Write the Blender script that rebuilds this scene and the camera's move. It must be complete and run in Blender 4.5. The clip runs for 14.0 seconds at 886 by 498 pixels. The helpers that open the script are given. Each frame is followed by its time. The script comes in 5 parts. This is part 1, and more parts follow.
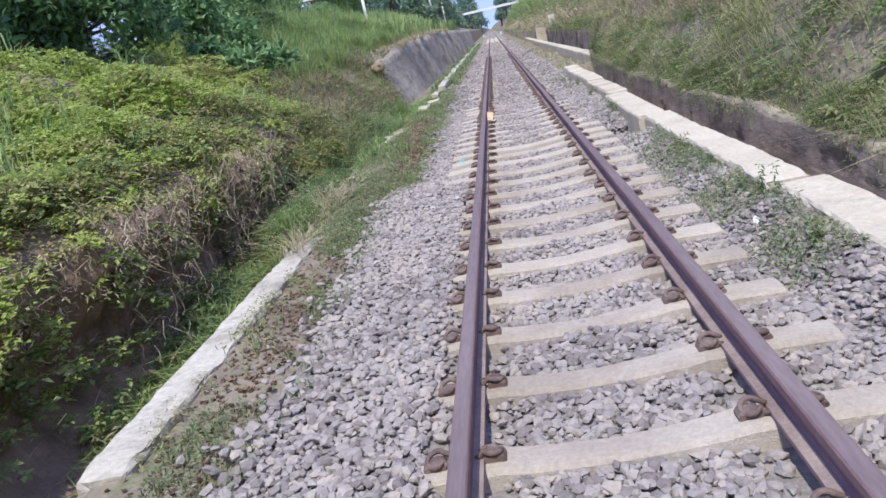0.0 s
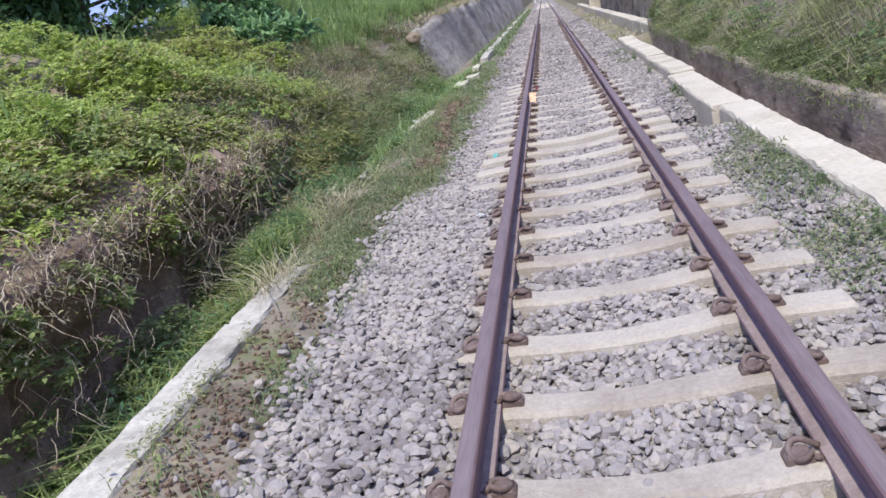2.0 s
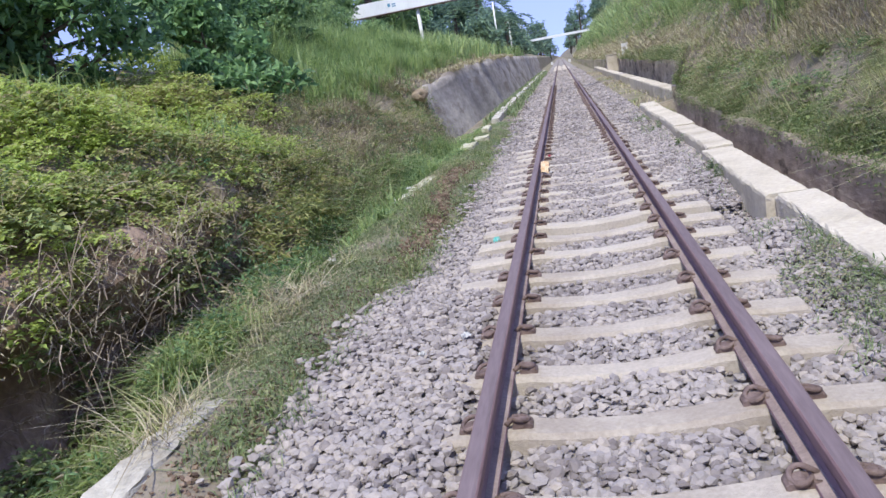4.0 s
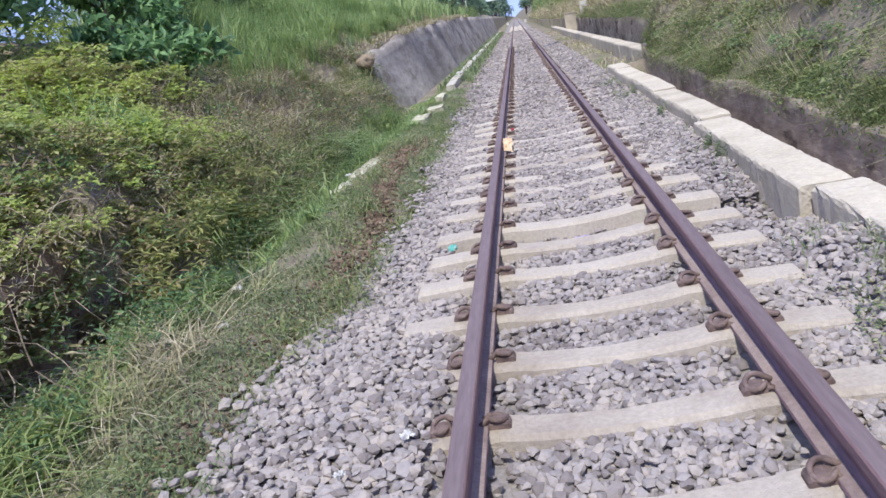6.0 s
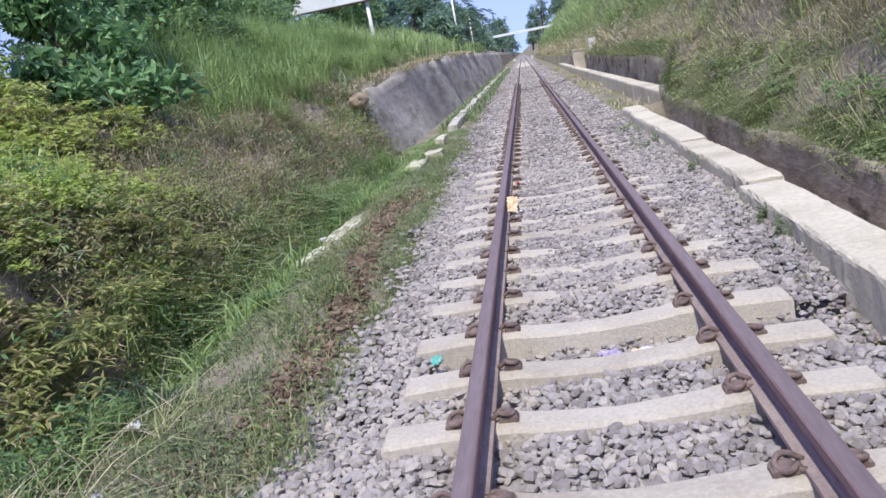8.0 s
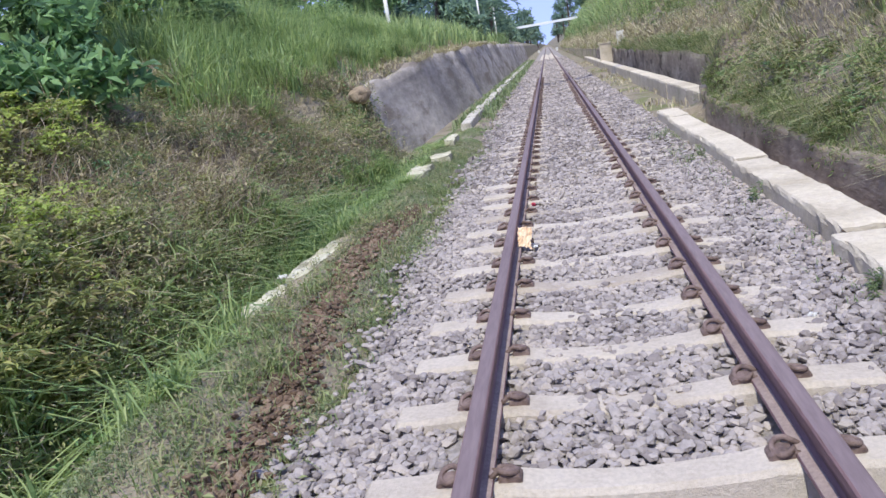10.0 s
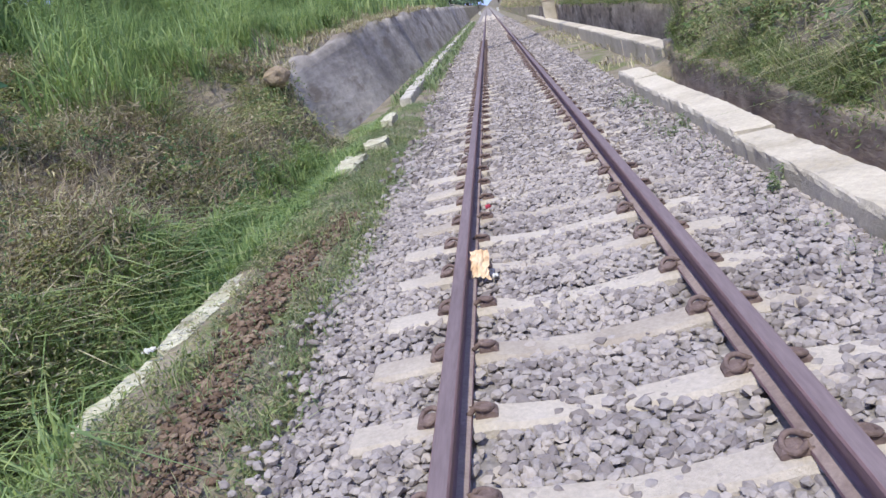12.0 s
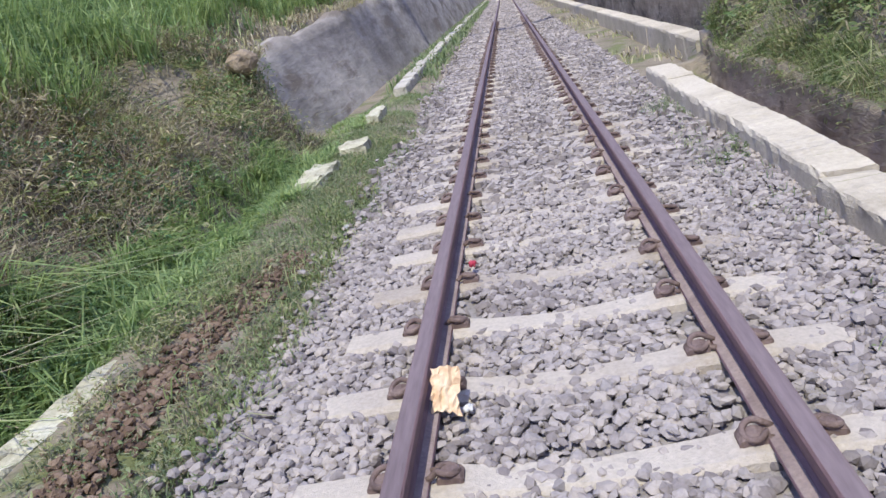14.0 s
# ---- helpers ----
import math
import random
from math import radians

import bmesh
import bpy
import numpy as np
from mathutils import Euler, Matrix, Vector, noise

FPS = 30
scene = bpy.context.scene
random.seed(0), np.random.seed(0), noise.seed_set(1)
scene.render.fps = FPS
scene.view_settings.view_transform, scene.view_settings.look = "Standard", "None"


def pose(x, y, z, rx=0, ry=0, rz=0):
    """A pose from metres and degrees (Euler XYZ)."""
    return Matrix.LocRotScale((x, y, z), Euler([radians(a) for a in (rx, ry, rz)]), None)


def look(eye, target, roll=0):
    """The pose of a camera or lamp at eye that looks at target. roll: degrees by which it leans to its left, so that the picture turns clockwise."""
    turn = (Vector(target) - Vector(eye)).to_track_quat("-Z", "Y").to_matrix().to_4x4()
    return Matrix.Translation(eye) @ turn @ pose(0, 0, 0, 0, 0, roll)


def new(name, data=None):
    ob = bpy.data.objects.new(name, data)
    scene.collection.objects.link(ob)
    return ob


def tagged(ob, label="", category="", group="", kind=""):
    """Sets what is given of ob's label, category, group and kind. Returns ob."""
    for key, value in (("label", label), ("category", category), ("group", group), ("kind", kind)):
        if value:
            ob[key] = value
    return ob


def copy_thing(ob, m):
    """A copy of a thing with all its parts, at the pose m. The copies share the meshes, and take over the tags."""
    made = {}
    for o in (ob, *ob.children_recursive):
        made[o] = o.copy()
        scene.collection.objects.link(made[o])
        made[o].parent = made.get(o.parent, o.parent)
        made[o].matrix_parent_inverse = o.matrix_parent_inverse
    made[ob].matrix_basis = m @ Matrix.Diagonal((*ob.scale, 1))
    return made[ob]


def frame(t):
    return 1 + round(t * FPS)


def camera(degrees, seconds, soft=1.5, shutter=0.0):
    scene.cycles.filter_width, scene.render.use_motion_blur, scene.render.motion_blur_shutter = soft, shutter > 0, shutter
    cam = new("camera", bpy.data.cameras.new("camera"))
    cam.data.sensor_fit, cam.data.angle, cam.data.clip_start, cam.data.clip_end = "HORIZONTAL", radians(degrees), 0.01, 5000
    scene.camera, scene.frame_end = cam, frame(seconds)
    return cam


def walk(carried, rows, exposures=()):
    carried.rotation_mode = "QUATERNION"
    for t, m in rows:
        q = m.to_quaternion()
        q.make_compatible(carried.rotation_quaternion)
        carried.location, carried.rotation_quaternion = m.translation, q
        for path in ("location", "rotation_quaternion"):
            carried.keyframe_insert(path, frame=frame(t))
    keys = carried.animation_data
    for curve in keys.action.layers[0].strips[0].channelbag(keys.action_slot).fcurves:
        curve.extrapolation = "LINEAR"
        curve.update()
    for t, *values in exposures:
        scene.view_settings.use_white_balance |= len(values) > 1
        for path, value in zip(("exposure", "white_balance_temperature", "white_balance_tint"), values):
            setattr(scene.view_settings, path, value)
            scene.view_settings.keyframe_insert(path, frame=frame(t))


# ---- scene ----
cam = camera(59.9, 14.0, 1.5)
PATH = [
    (0, (-0.184, 0.948, 1.329), (-0.415, 2.867, 0.816), -13.0),
    (0.5, (-0.117, 1.342, 1.349), (-0.377, 3.252, 0.817), -12.0),
    (0.9, (-0.121, 1.677, 1.336), (-0.369, 3.606, 0.871), -9.5),
    (1, (-0.132, 1.757, 1.336), (-0.422, 3.672, 0.836), -10.7),
    (1.5, (-0.124, 2.115, 1.331), (-0.366, 4.033, 0.818), -13.4),
    (2, (-0.076, 2.516, 1.341), (-0.439, 4.4, 0.776), -13.1),
    (2.5, (-0.083, 2.901, 1.32), (-0.425, 4.803, 0.803), -11.4),
    (3, (-0.111, 3.229, 1.314), (-0.402, 5.121, 0.734), -12.8),
    (3.2, (-0.09, 3.382, 1.299), (-0.427, 5.283, 0.779), -12.7),
    (5.5, (-0.08, 5.208, 1.277), (-0.43, 7.136, 0.88), -8.9),
    (6, (-0.161, 5.542, 1.266), (-0.444, 7.449, 0.733), -12.0),
    (6.5, (-0.086, 5.923, 1.278), (-0.447, 7.838, 0.829), -12.7),
    (7, (-0.081, 6.323, 1.278), (-0.449, 8.235, 0.821), -9.7),
    (7.2, (-0.157, 6.441, 1.272), (-0.465, 8.369, 0.839), -9.5),
    (9.3, (-0.157, 7.949, 1.333), (-0.472, 9.865, 0.853), -13.0),
    (9.5, (-0.121, 8.131, 1.327), (-0.443, 10.051, 0.872), -12.8),
    (10, (-0.126, 8.504, 1.295), (-0.458, 10.42, 0.83), -9.9),
    (10.1, (-0.158, 8.579, 1.292), (-0.457, 10.518, 0.903), -8.9),
    (10.5, (-0.181, 8.872, 1.305), (-0.464, 10.8, 0.852), -10.8),
    (11, (-0.141, 9.299, 1.31), (-0.381, 11.265, 1.035), -10.2),
    (11.5, (-0.131, 9.656, 1.278), (-0.475, 11.574, 0.826), -9.9),
    (12, (-0.146, 10.066, 1.275), (-0.384, 11.969, 0.71), -13.7),
    (12.5, (-0.076, 10.478, 1.247), (-0.467, 12.366, 0.715), -13.3),
    (13, (-0.076, 10.835, 1.253), (-0.493, 12.706, 0.682), -11.5),
    (13.5, (-0.083, 11.272, 1.254), (-0.398, 13.135, 0.598), -13.3),
    (14, (-0.028, 11.711, 1.249), (-0.295, 13.597, 0.639), -12.2),
]
walk(cam, [(t, look(eye, target, roll)) for t, eye, target, roll in PATH], [(0.0, 0.88, 6850, 2), (8.5, 0.94, 6850, 2), (14.0, 0.91, 6850, 2)])

# ---------- sky, sun ----------
SUN_EL, SUN_AZ = radians(60), radians(188)
world = bpy.data.worlds.new("world")
scene.world = world
world.use_nodes = True
wn = world.node_tree.nodes
sky = wn.new("ShaderNodeTexSky")
sky.sky_type, sky.sun_disc = "NISHITA", False
sky.sun_elevation, sky.sun_rotation = SUN_EL, SUN_AZ
sky.air_density, sky.dust_density, sky.ozone_density = 1.0, 0.15, 3.5
sky.altitude = 1500
hue = wn.new("ShaderNodeHueSaturation")
hue.inputs["Hue"].default_value, hue.inputs["Saturation"].default_value = 0.525, 0.9
way = wn.new("ShaderNodeTexCoord")
lift = wn.new("ShaderNodeVectorMath")
lift.operation = "ADD"
lift.inputs[1].default_value = (0, 0, 0.45)
world.node_tree.links.new(way.outputs["Generated"], lift.inputs[0])
world.node_tree.links.new(lift.outputs[0], sky.inputs["Vector"])
world.node_tree.links.new(sky.outputs[0], hue.inputs["Color"])
world.node_tree.links.new(hue.outputs[0], wn["Background"].inputs[0])
wn["Background"].inputs[1].default_value = 0.285
sun_dir = Vector((math.sin(SUN_AZ) * math.cos(SUN_EL), math.cos(SUN_AZ) * math.cos(SUN_EL), math.sin(SUN_EL)))
sun = new("sun", bpy.data.lights.new("sun", "SUN"))
sun.data.energy, sun.data.angle, sun.data.color = 2.4, radians(0.6), (1.0, 0.965, 0.915)
sun.matrix_world = look(sun_dir * 50, (0, 0, 0))


# ---------- materials ----------
def surface(name, cols, scale=2.0, fine=40.0, rough=0.85, bump=0.4, grain=80.0, island=0.0, obj=0.0, metal=0.0, fine_mix=0.35,
            leaf=0.0, spots=None, stretch=(1, 1, 1), spec=0.3):
    """Colours spread by a broad noise, broken by a fine one, with relief and a change from piece to piece."""
    m = bpy.data.materials.new(name)
    m.use_nodes = True
    nt = m.node_tree
    N, L = nt.nodes, nt.links
    b = N["Principled BSDF"]
    b.inputs["Roughness"].default_value, b.inputs["Metallic"].default_value = rough, metal
    b.inputs["Specular IOR Level"].default_value = spec
    geo = N.new("ShaderNodeNewGeometry")
    mp = N.new("ShaderNodeMapping")
    mp.inputs["Scale"].default_value = stretch
    L.new(geo.outputs["Position"], mp.inputs[0])

    def noise_node(s, detail=4.0, r=0.6):
        n = N.new("ShaderNodeTexNoise")
        n.inputs["Scale"].default_value, n.inputs["Detail"].default_value, n.inputs["Roughness"].default_value = s, detail, r
        L.new(mp.outputs[0], n.inputs["Vector"])
        return n.outputs[0]

    def math_node(op, a, c):
        n = N.new("ShaderNodeMath")
        n.operation = op
        for i, v in enumerate((a, c)):
            if isinstance(v, (int, float)):
                n.inputs[i].default_value = v
            else:
                L.new(v, n.inputs[i])
        return n.outputs[0]

    fac = noise_node(scale)
    if island:
        fac = math_node("ADD", fac, math_node("MULTIPLY", math_node("SUBTRACT", geo.outputs["Random Per Island"], 0.5), island))
    if obj:
        info = N.new("ShaderNodeObjectInfo")
        fac = math_node("ADD", fac, math_node("MULTIPLY", math_node("SUBTRACT", info.outputs["Random"], 0.5), obj))
    ramp = N.new("ShaderNodeValToRGB")
    el = ramp.color_ramp.elements
    while len(el) < len(cols):
        el.new(0.5)
    for i, c in enumerate(cols):
        el[i].position = 0.28 + 0.44 * i / max(1, len(cols) - 1)
        el[i].color = (*c, 1)
    L.new(fac, ramp.inputs[0])
    f = noise_node(fine, 3.0)
    mul = N.new("ShaderNodeMix")
    mul.data_type, mul.blend_type = "RGBA", "OVERLAY"
    mul.inputs[0].default_value = fine_mix
    L.new(ramp.outputs[0], mul.inputs[6])
    L.new(f, mul.inputs[7])
    out = mul.outputs[2]
    if spots:
        sc, lo, col = spots
        s = N.new("ShaderNodeMapRange")
        s.inputs[1].default_value, s.inputs[2].default_value = lo, lo + 0.08
        L.new(noise_node(sc, 5.0, 0.65), s.inputs[0])
        sm = N.new("ShaderNodeMix")
        sm.data_type = "RGBA"
        L.new(s.outputs[0], sm.inputs[0])
        L.new(out, sm.inputs[6])
        sm.inputs[7].default_value = (*col, 1)
        out = sm.outputs[2]
    L.new(out, b.inputs["Base Color"])
    if bump:
        bp = N.new("ShaderNodeBump")
        bp.inputs["Strength"].default_value, bp.inputs["Distance"].default_value = bump, 0.02
        L.new(noise_node(grain, 5.0), bp.inputs["Height"])
        L.new(bp.outputs[0], b.inputs["Normal"])
    if leaf:
        tr = N.new("ShaderNodeBsdfTranslucent")
        L.new(out, tr.inputs[0])
        mx = N.new("ShaderNodeMixShader")
        mx.inputs[0].default_value = leaf
        L.new(b.outputs[0], mx.inputs[1])
        L.new(tr.outputs[0], mx.inputs[2])
        L.new(mx.outputs[0], N["Material Output"].inputs[0])
    return m


M_STONE = surface("ballast_stone", [(0.215, 0.186, 0.180), (0.305, 0.270, 0.258), (0.370, 0.328, 0.312), (0.280, 0.252, 0.246), (0.395, 0.345, 0.312)], 1.3, 60, 0.9, 0.35, 90, island=0.62, fine_mix=0.25)
M_BED = surface("ballast_bed", [(0.19, 0.170, 0.163), (0.275, 0.247, 0.235), (0.34, 0.308, 0.288)], 14, 45, 0.95, 1.0, 30)
M_FAR = surface("ballast_far", [(0.235, 0.22, 0.208), (0.331, 0.313, 0.293), (0.4, 0.376, 0.347)], 20, 34, 0.95, 1.0, 26, fine_mix=0.6)
M_RAIL = surface("rail_steel", [(0.172, 0.109, 0.114), (0.238, 0.154, 0.163), (0.285, 0.194, 0.199)], 3, 90, 0.78, 0.15, 160, stretch=(1, 0.15, 1), spec=0.2)
M_FOOT = surface("rail_foot_dust", [(0.191, 0.141, 0.135), (0.27, 0.209, 0.198), (0.338, 0.27, 0.247)], 5, 60, 0.9, 0.3, 120, spec=0.2)
M_HEAD = surface("rail_running_top", [(0.145, 0.110, 0.118), (0.18, 0.138, 0.147), (0.21, 0.165, 0.172)], 4, 60, 0.7, 0.06, 160, stretch=(1, 0.1, 1), spec=0.2)
M_CLIP = surface("clip_rust", [(0.1, 0.07, 0.065), (0.17, 0.12, 0.11), (0.25, 0.185, 0.165)], 18, 90, 0.75, 0.4, 150)
M_SLEEPER = surface("sleeper_concrete", [(0.355, 0.302, 0.255), (0.452, 0.395, 0.338), (0.50, 0.443, 0.382)], 2.5, 50, 0.92, 0.5, 120, obj=0.35, fine_mix=0.3, spots=(9, 0.66, (0.33, 0.29, 0.25)))
M_WHITE = surface("whitewashed_concrete", [(0.33, 0.295, 0.25), (0.50, 0.462, 0.40), (0.56, 0.53, 0.47)], 2.4, 24, 0.9, 0.7, 40, fine_mix=0.4, spots=(5, 0.57, (0.36, 0.33, 0.29)))
M_LICHEN = surface("lichened_whitewash", [(0.33, 0.30, 0.21), (0.52, 0.49, 0.37), (0.60, 0.575, 0.47)], 3.4, 26, 0.92, 0.8, 40, fine_mix=0.4, spots=(6, 0.57, (0.30, 0.27, 0.20)))
M_KERB = surface("drain_kerb_concrete", [(0.40, 0.345, 0.27), (0.53, 0.468, 0.38), (0.60, 0.535, 0.445)], 1.4, 26, 0.92, 0.6, 50, fine_mix=0.3, obj=0.2, spots=(6, 0.66, (0.36, 0.32, 0.27)))
M_WALL = surface("stained_retaining_wall", [(0.15, 0.118, 0.092), (0.35, 0.285, 0.222), (0.56, 0.475, 0.375)], 2.2, 14, 0.95, 0.9, 30, stretch=(1, 0.3, 0.8), fine_mix=0.6, spots=(3.2, 0.56, (0.12, 0.095, 0.075)))
M_MASON = surface("cutting_wall_render", [(0.20, 0.175, 0.155), (0.36, 0.32, 0.285), (0.52, 0.465, 0.40)], 1.5, 10, 0.95, 0.8, 16, stretch=(1, 0.22, 0.8), fine_mix=0.5, spots=(1.6, 0.53, (0.23, 0.19, 0.155)))
M_SOIL = surface("bank_soil", [(0.145, 0.119, 0.089), (0.238, 0.2, 0.153), (0.323, 0.276, 0.212)], 1.5, 22, 0.97, 1.0, 25, spots=(1.1, 0.52, (0.15, 0.165, 0.07)))
M_DARKSOIL = surface("dark_brown_soil", [(0.135, 0.095, 0.07), (0.23, 0.162, 0.121), (0.338, 0.25, 0.189)], 3, 25, 0.9, 1.0, 25)
M_DIRT = surface("brown_soil", [(0.10, 0.066, 0.047), (0.18, 0.122, 0.088), (0.29, 0.215, 0.16)], 4, 30, 0.97, 1.0, 40, island=0.4)
M_GRASS = surface("short_grass", [(0.161, 0.227, 0.102), (0.252, 0.321, 0.151), (0.356, 0.401, 0.23)], 1.3, 20, 0.7, 0, island=0.5, leaf=0.5, spec=0.5)
M_LUSH = surface("creeper_leaves", [(0.215, 0.29, 0.072), (0.395, 0.50, 0.13), (0.525, 0.615, 0.178), (0.43, 0.41, 0.20)], 0.7, 16, 0.48, 0, island=0.38, leaf=0.5, spec=0.5)
M_DRY = surface("dry_grass", [(0.315, 0.266, 0.186), (0.49, 0.425, 0.303), (0.63, 0.556, 0.399), (0.386, 0.38, 0.186)], 0.8, 18, 0.8, 0, island=0.7, leaf=0.2)
M_TALL = surface("tall_grass", [(0.195, 0.295, 0.12), (0.325, 0.435, 0.175), (0.46, 0.55, 0.24)], 0.45, 12, 0.48, 0, island=0.5, leaf=0.5, spec=0.5)
M_DARK = surface("shrub_leaves", [(0.095, 0.18, 0.095), (0.155, 0.29, 0.127), (0.28, 0.44, 0.195)], 0.7, 14, 0.5, 0, island=0.6, leaf=0.38)
M_MIXED = surface("slope_leaves", [(0.165, 0.225, 0.09), (0.27, 0.345, 0.14), (0.375, 0.425, 0.19), (0.44, 0.41, 0.25)], 0.6, 14, 0.5, 0, island=0.6, leaf=0.5, spec=0.5)
M_BUSH = surface("bush_leaves", [(0.119, 0.211, 0.106), (0.211, 0.33, 0.145), (0.33, 0.449, 0.198)], 0.5, 14, 0.55, 0, island=0.5, leaf=0.5, spec=0.5)
# bluish pale green: the haze of distance is painted into this leaf colour
M_HAZELEAF = surface("far_leaves_haze_tint", [(0.117, 0.194, 0.153), (0.193, 0.287, 0.201), (0.276, 0.381, 0.241)], 0.2, 4, 0.7, 0, island=0.5, leaf=0.38)
M_DUSTY = surface("dusty_weeds", [(0.235, 0.263, 0.118), (0.37, 0.403, 0.185), (0.482, 0.498, 0.258), (0.47, 0.403, 0.291)], 0.9, 14, 0.7, 0, island=0.7, leaf=0.4)
M_CARPET = surface("dusty_carpet_weeds", [(0.16, 0.20, 0.105), (0.26, 0.31, 0.165), (0.36, 0.395, 0.23), (0.38, 0.34, 0.23)], 1.6, 18, 0.75, 0, island=0.5, leaf=0.4)
M_UNDER = surface("undergrowth_leaves", [(0.15, 0.21, 0.075), (0.27, 0.34, 0.12), (0.39, 0.45, 0.18)], 1.2, 16, 0.55, 0, island=0.5, leaf=0.45, spec=0.4)
M_OLIVE = surface("olive_leaves", [(0.17, 0.20, 0.075), (0.28, 0.31, 0.11), (0.40, 0.41, 0.16), (0.36, 0.29, 0.17)], 1.6, 18, 0.6, 0, island=0.55, leaf=0.35, spec=0.4)
M_BARK = surface("bark", [(0.06, 0.045, 0.04), (0.11, 0.085, 0.07), (0.16, 0.13, 0.11)], 5, 40, 0.95, 0.8, 30, stretch=(1, 1, 0.3))
M_TWIG = surface("dead_twigs", [(0.181, 0.137, 0.103), (0.287, 0.23, 0.179), (0.393, 0.331, 0.258)], 4, 40, 0.9, 0, island=0.6)
M_BEAM = surface("white_paint_steel", [(0.66, 0.67, 0.67), (0.74, 0.75, 0.75), (0.78, 0.79, 0.79)], 1.2, 20, 0.5, 0.1, 60, stretch=(1, 1, 0.3))
M_BLUE = surface("blue_paint_steel", [(0.03, 0.15, 0.25), (0.045, 0.20, 0.32), (0.06, 0.24, 0.37)], 1.2, 20, 0.5, 0.1, 60)
M_POST = surface("pale_post_paint", [(0.55, 0.54, 0.50), (0.74, 0.73, 0.70), (0.80, 0.79, 0.77)], 4, 30, 0.8, 0.2, 60)
M_CARD = surface("yellowed_card", [(0.60, 0.40, 0.25), (0.72, 0.52, 0.35), (0.77, 0.62, 0.46)], 14, 60, 0.85, 0.4, 60)
M_PAPER = surface("white_paper", [(0.528, 0.52, 0.504), (0.624, 0.616, 0.608), (0.656, 0.656, 0.648)], 20, 60, 0.8, 0.2, 60)
M_LILAC = surface("lilac_plastic", [(0.30, 0.25, 0.38), (0.40, 0.34, 0.48), (0.50, 0.45, 0.58)], 20, 60, 0.35, 0.1, 60)
M_RED = surface("red_plastic", [(0.383, 0.048, 0.08), (0.527, 0.08, 0.128), (0.561, 0.16, 0.192)], 20, 60, 0.35, 0.1, 60)
M_TEAL = surface("teal_plastic", [(0.05, 0.36, 0.30), (0.10, 0.48, 0.42), (0.5, 0.62, 0.58)], 20, 60, 0.35, 0.1, 60)
M_ROCK = surface("sandstone_boulder", [(0.20, 0.15, 0.10), (0.32, 0.25, 0.18), (0.42, 0.34, 0.25)], 4, 30, 0.95, 0.8, 30)
M_ORANGE = surface("orange_plastic", [(0.50, 0.20, 0.03), (0.62, 0.30, 0.05), (0.66, 0.36, 0.08)], 20, 60, 0.5, 0.1, 60)


# ---------- mesh helpers ----------
def np_mesh(name, verts, tris, mat, quads=None, smooth=False):
    """A mesh straight from arrays of vertices, triangles and quads."""
    me = bpy.data.meshes.new(name)
    tris = np.asarray(tris, np.int32).reshape(-1, 3)
    quads = np.zeros((0, 4), np.int32) if quads is None else np.asarray(quads, np.int32).reshape(-1, 4)
    loops = np.concatenate([tris.ravel(), quads.ravel()])
    me.vertices.add(len(verts))
    me.vertices.foreach_set("co", np.asarray(verts, np.float32).ravel())
    me.loops.add(len(loops))
    me.loops.foreach_set("vertex_index", loops)
    starts = np.concatenate([np.arange(len(tris)) * 3, len(tris) * 3 + np.arange(len(quads)) * 4])
    me.polygons.add(len(starts))
    me.polygons.foreach_set("loop_start", starts.astype(np.int32))
    me.polygons.foreach_set("use_smooth", np.full(len(starts), smooth))
    me.update(calc_edges=True)
    me.materials.append(mat)
    return me


def part(name, me, parent=None, label=""):
    ob = new(name, me)
    ob.parent = parent
    return tagged(ob, label)


def thing(name, label, category, group="", kind="", at=(0, 0, 0)):
    ob = new(name)
    ob.location = at
    return tagged(ob, label, category, group, kind)


def loft(name, rings, mat, closed=True, caps=True, smooth=False):
    """Skin a row of equal rings of points."""
    r = np.asarray(rings, float)
    n, k = r.shape[:2]
    i, j = np.meshgrid(np.arange(n - 1), np.arange(k if closed else k - 1), indexing="ij")
    j2 = (j + 1) % k
    quads = np.stack([i * k + j, i * k + j2, (i + 1) * k + j2, (i + 1) * k + j], -1).reshape(-1, 4)
    v, tris = r.reshape(-1, 3), np.zeros((0, 3), int)
    if caps and closed:
        c = np.array([r[0].mean(0), r[-1].mean(0)])
        a = np.arange(k)
        b = (a + 1) % k
        tris = np.concatenate([np.stack([b, a, np.full(k, n * k)], -1), np.stack([(n - 1) * k + a, (n - 1) * k + b, np.full(k, n * k + 1)], -1)])
        v = np.concatenate([v, c])
    return np_mesh(name, v, tris, mat, quads, smooth)


def tube(name, pts, radius, mat, k=8):
    """A round bar along points; radius may be a list."""
    p = np.asarray(pts, float)
    rad = np.broadcast_to(np.asarray(radius, float), (len(p),))
    t = np.gradient(p, axis=0)
    t /= np.linalg.norm(t, axis=1)[:, None] + 1e-9
    up = np.array([0.31, 0.17, 0.93])
    if abs(t[:, 2]).mean() > 0.7:
        up = np.array([0.93, 0.2, 0.1])
    a = np.cross(t, up)
    a /= np.linalg.norm(a, axis=1)[:, None] + 1e-9
    b = np.cross(t, a)
    th = np.linspace(0, 2 * np.pi, k, endpoint=False)
    rings = p[:, None] + rad[:, None, None] * (np.cos(th)[None, :, None] * a[:, None] + np.sin(th)[None, :, None] * b[:, None])
    return loft(name, rings, mat, smooth=True)


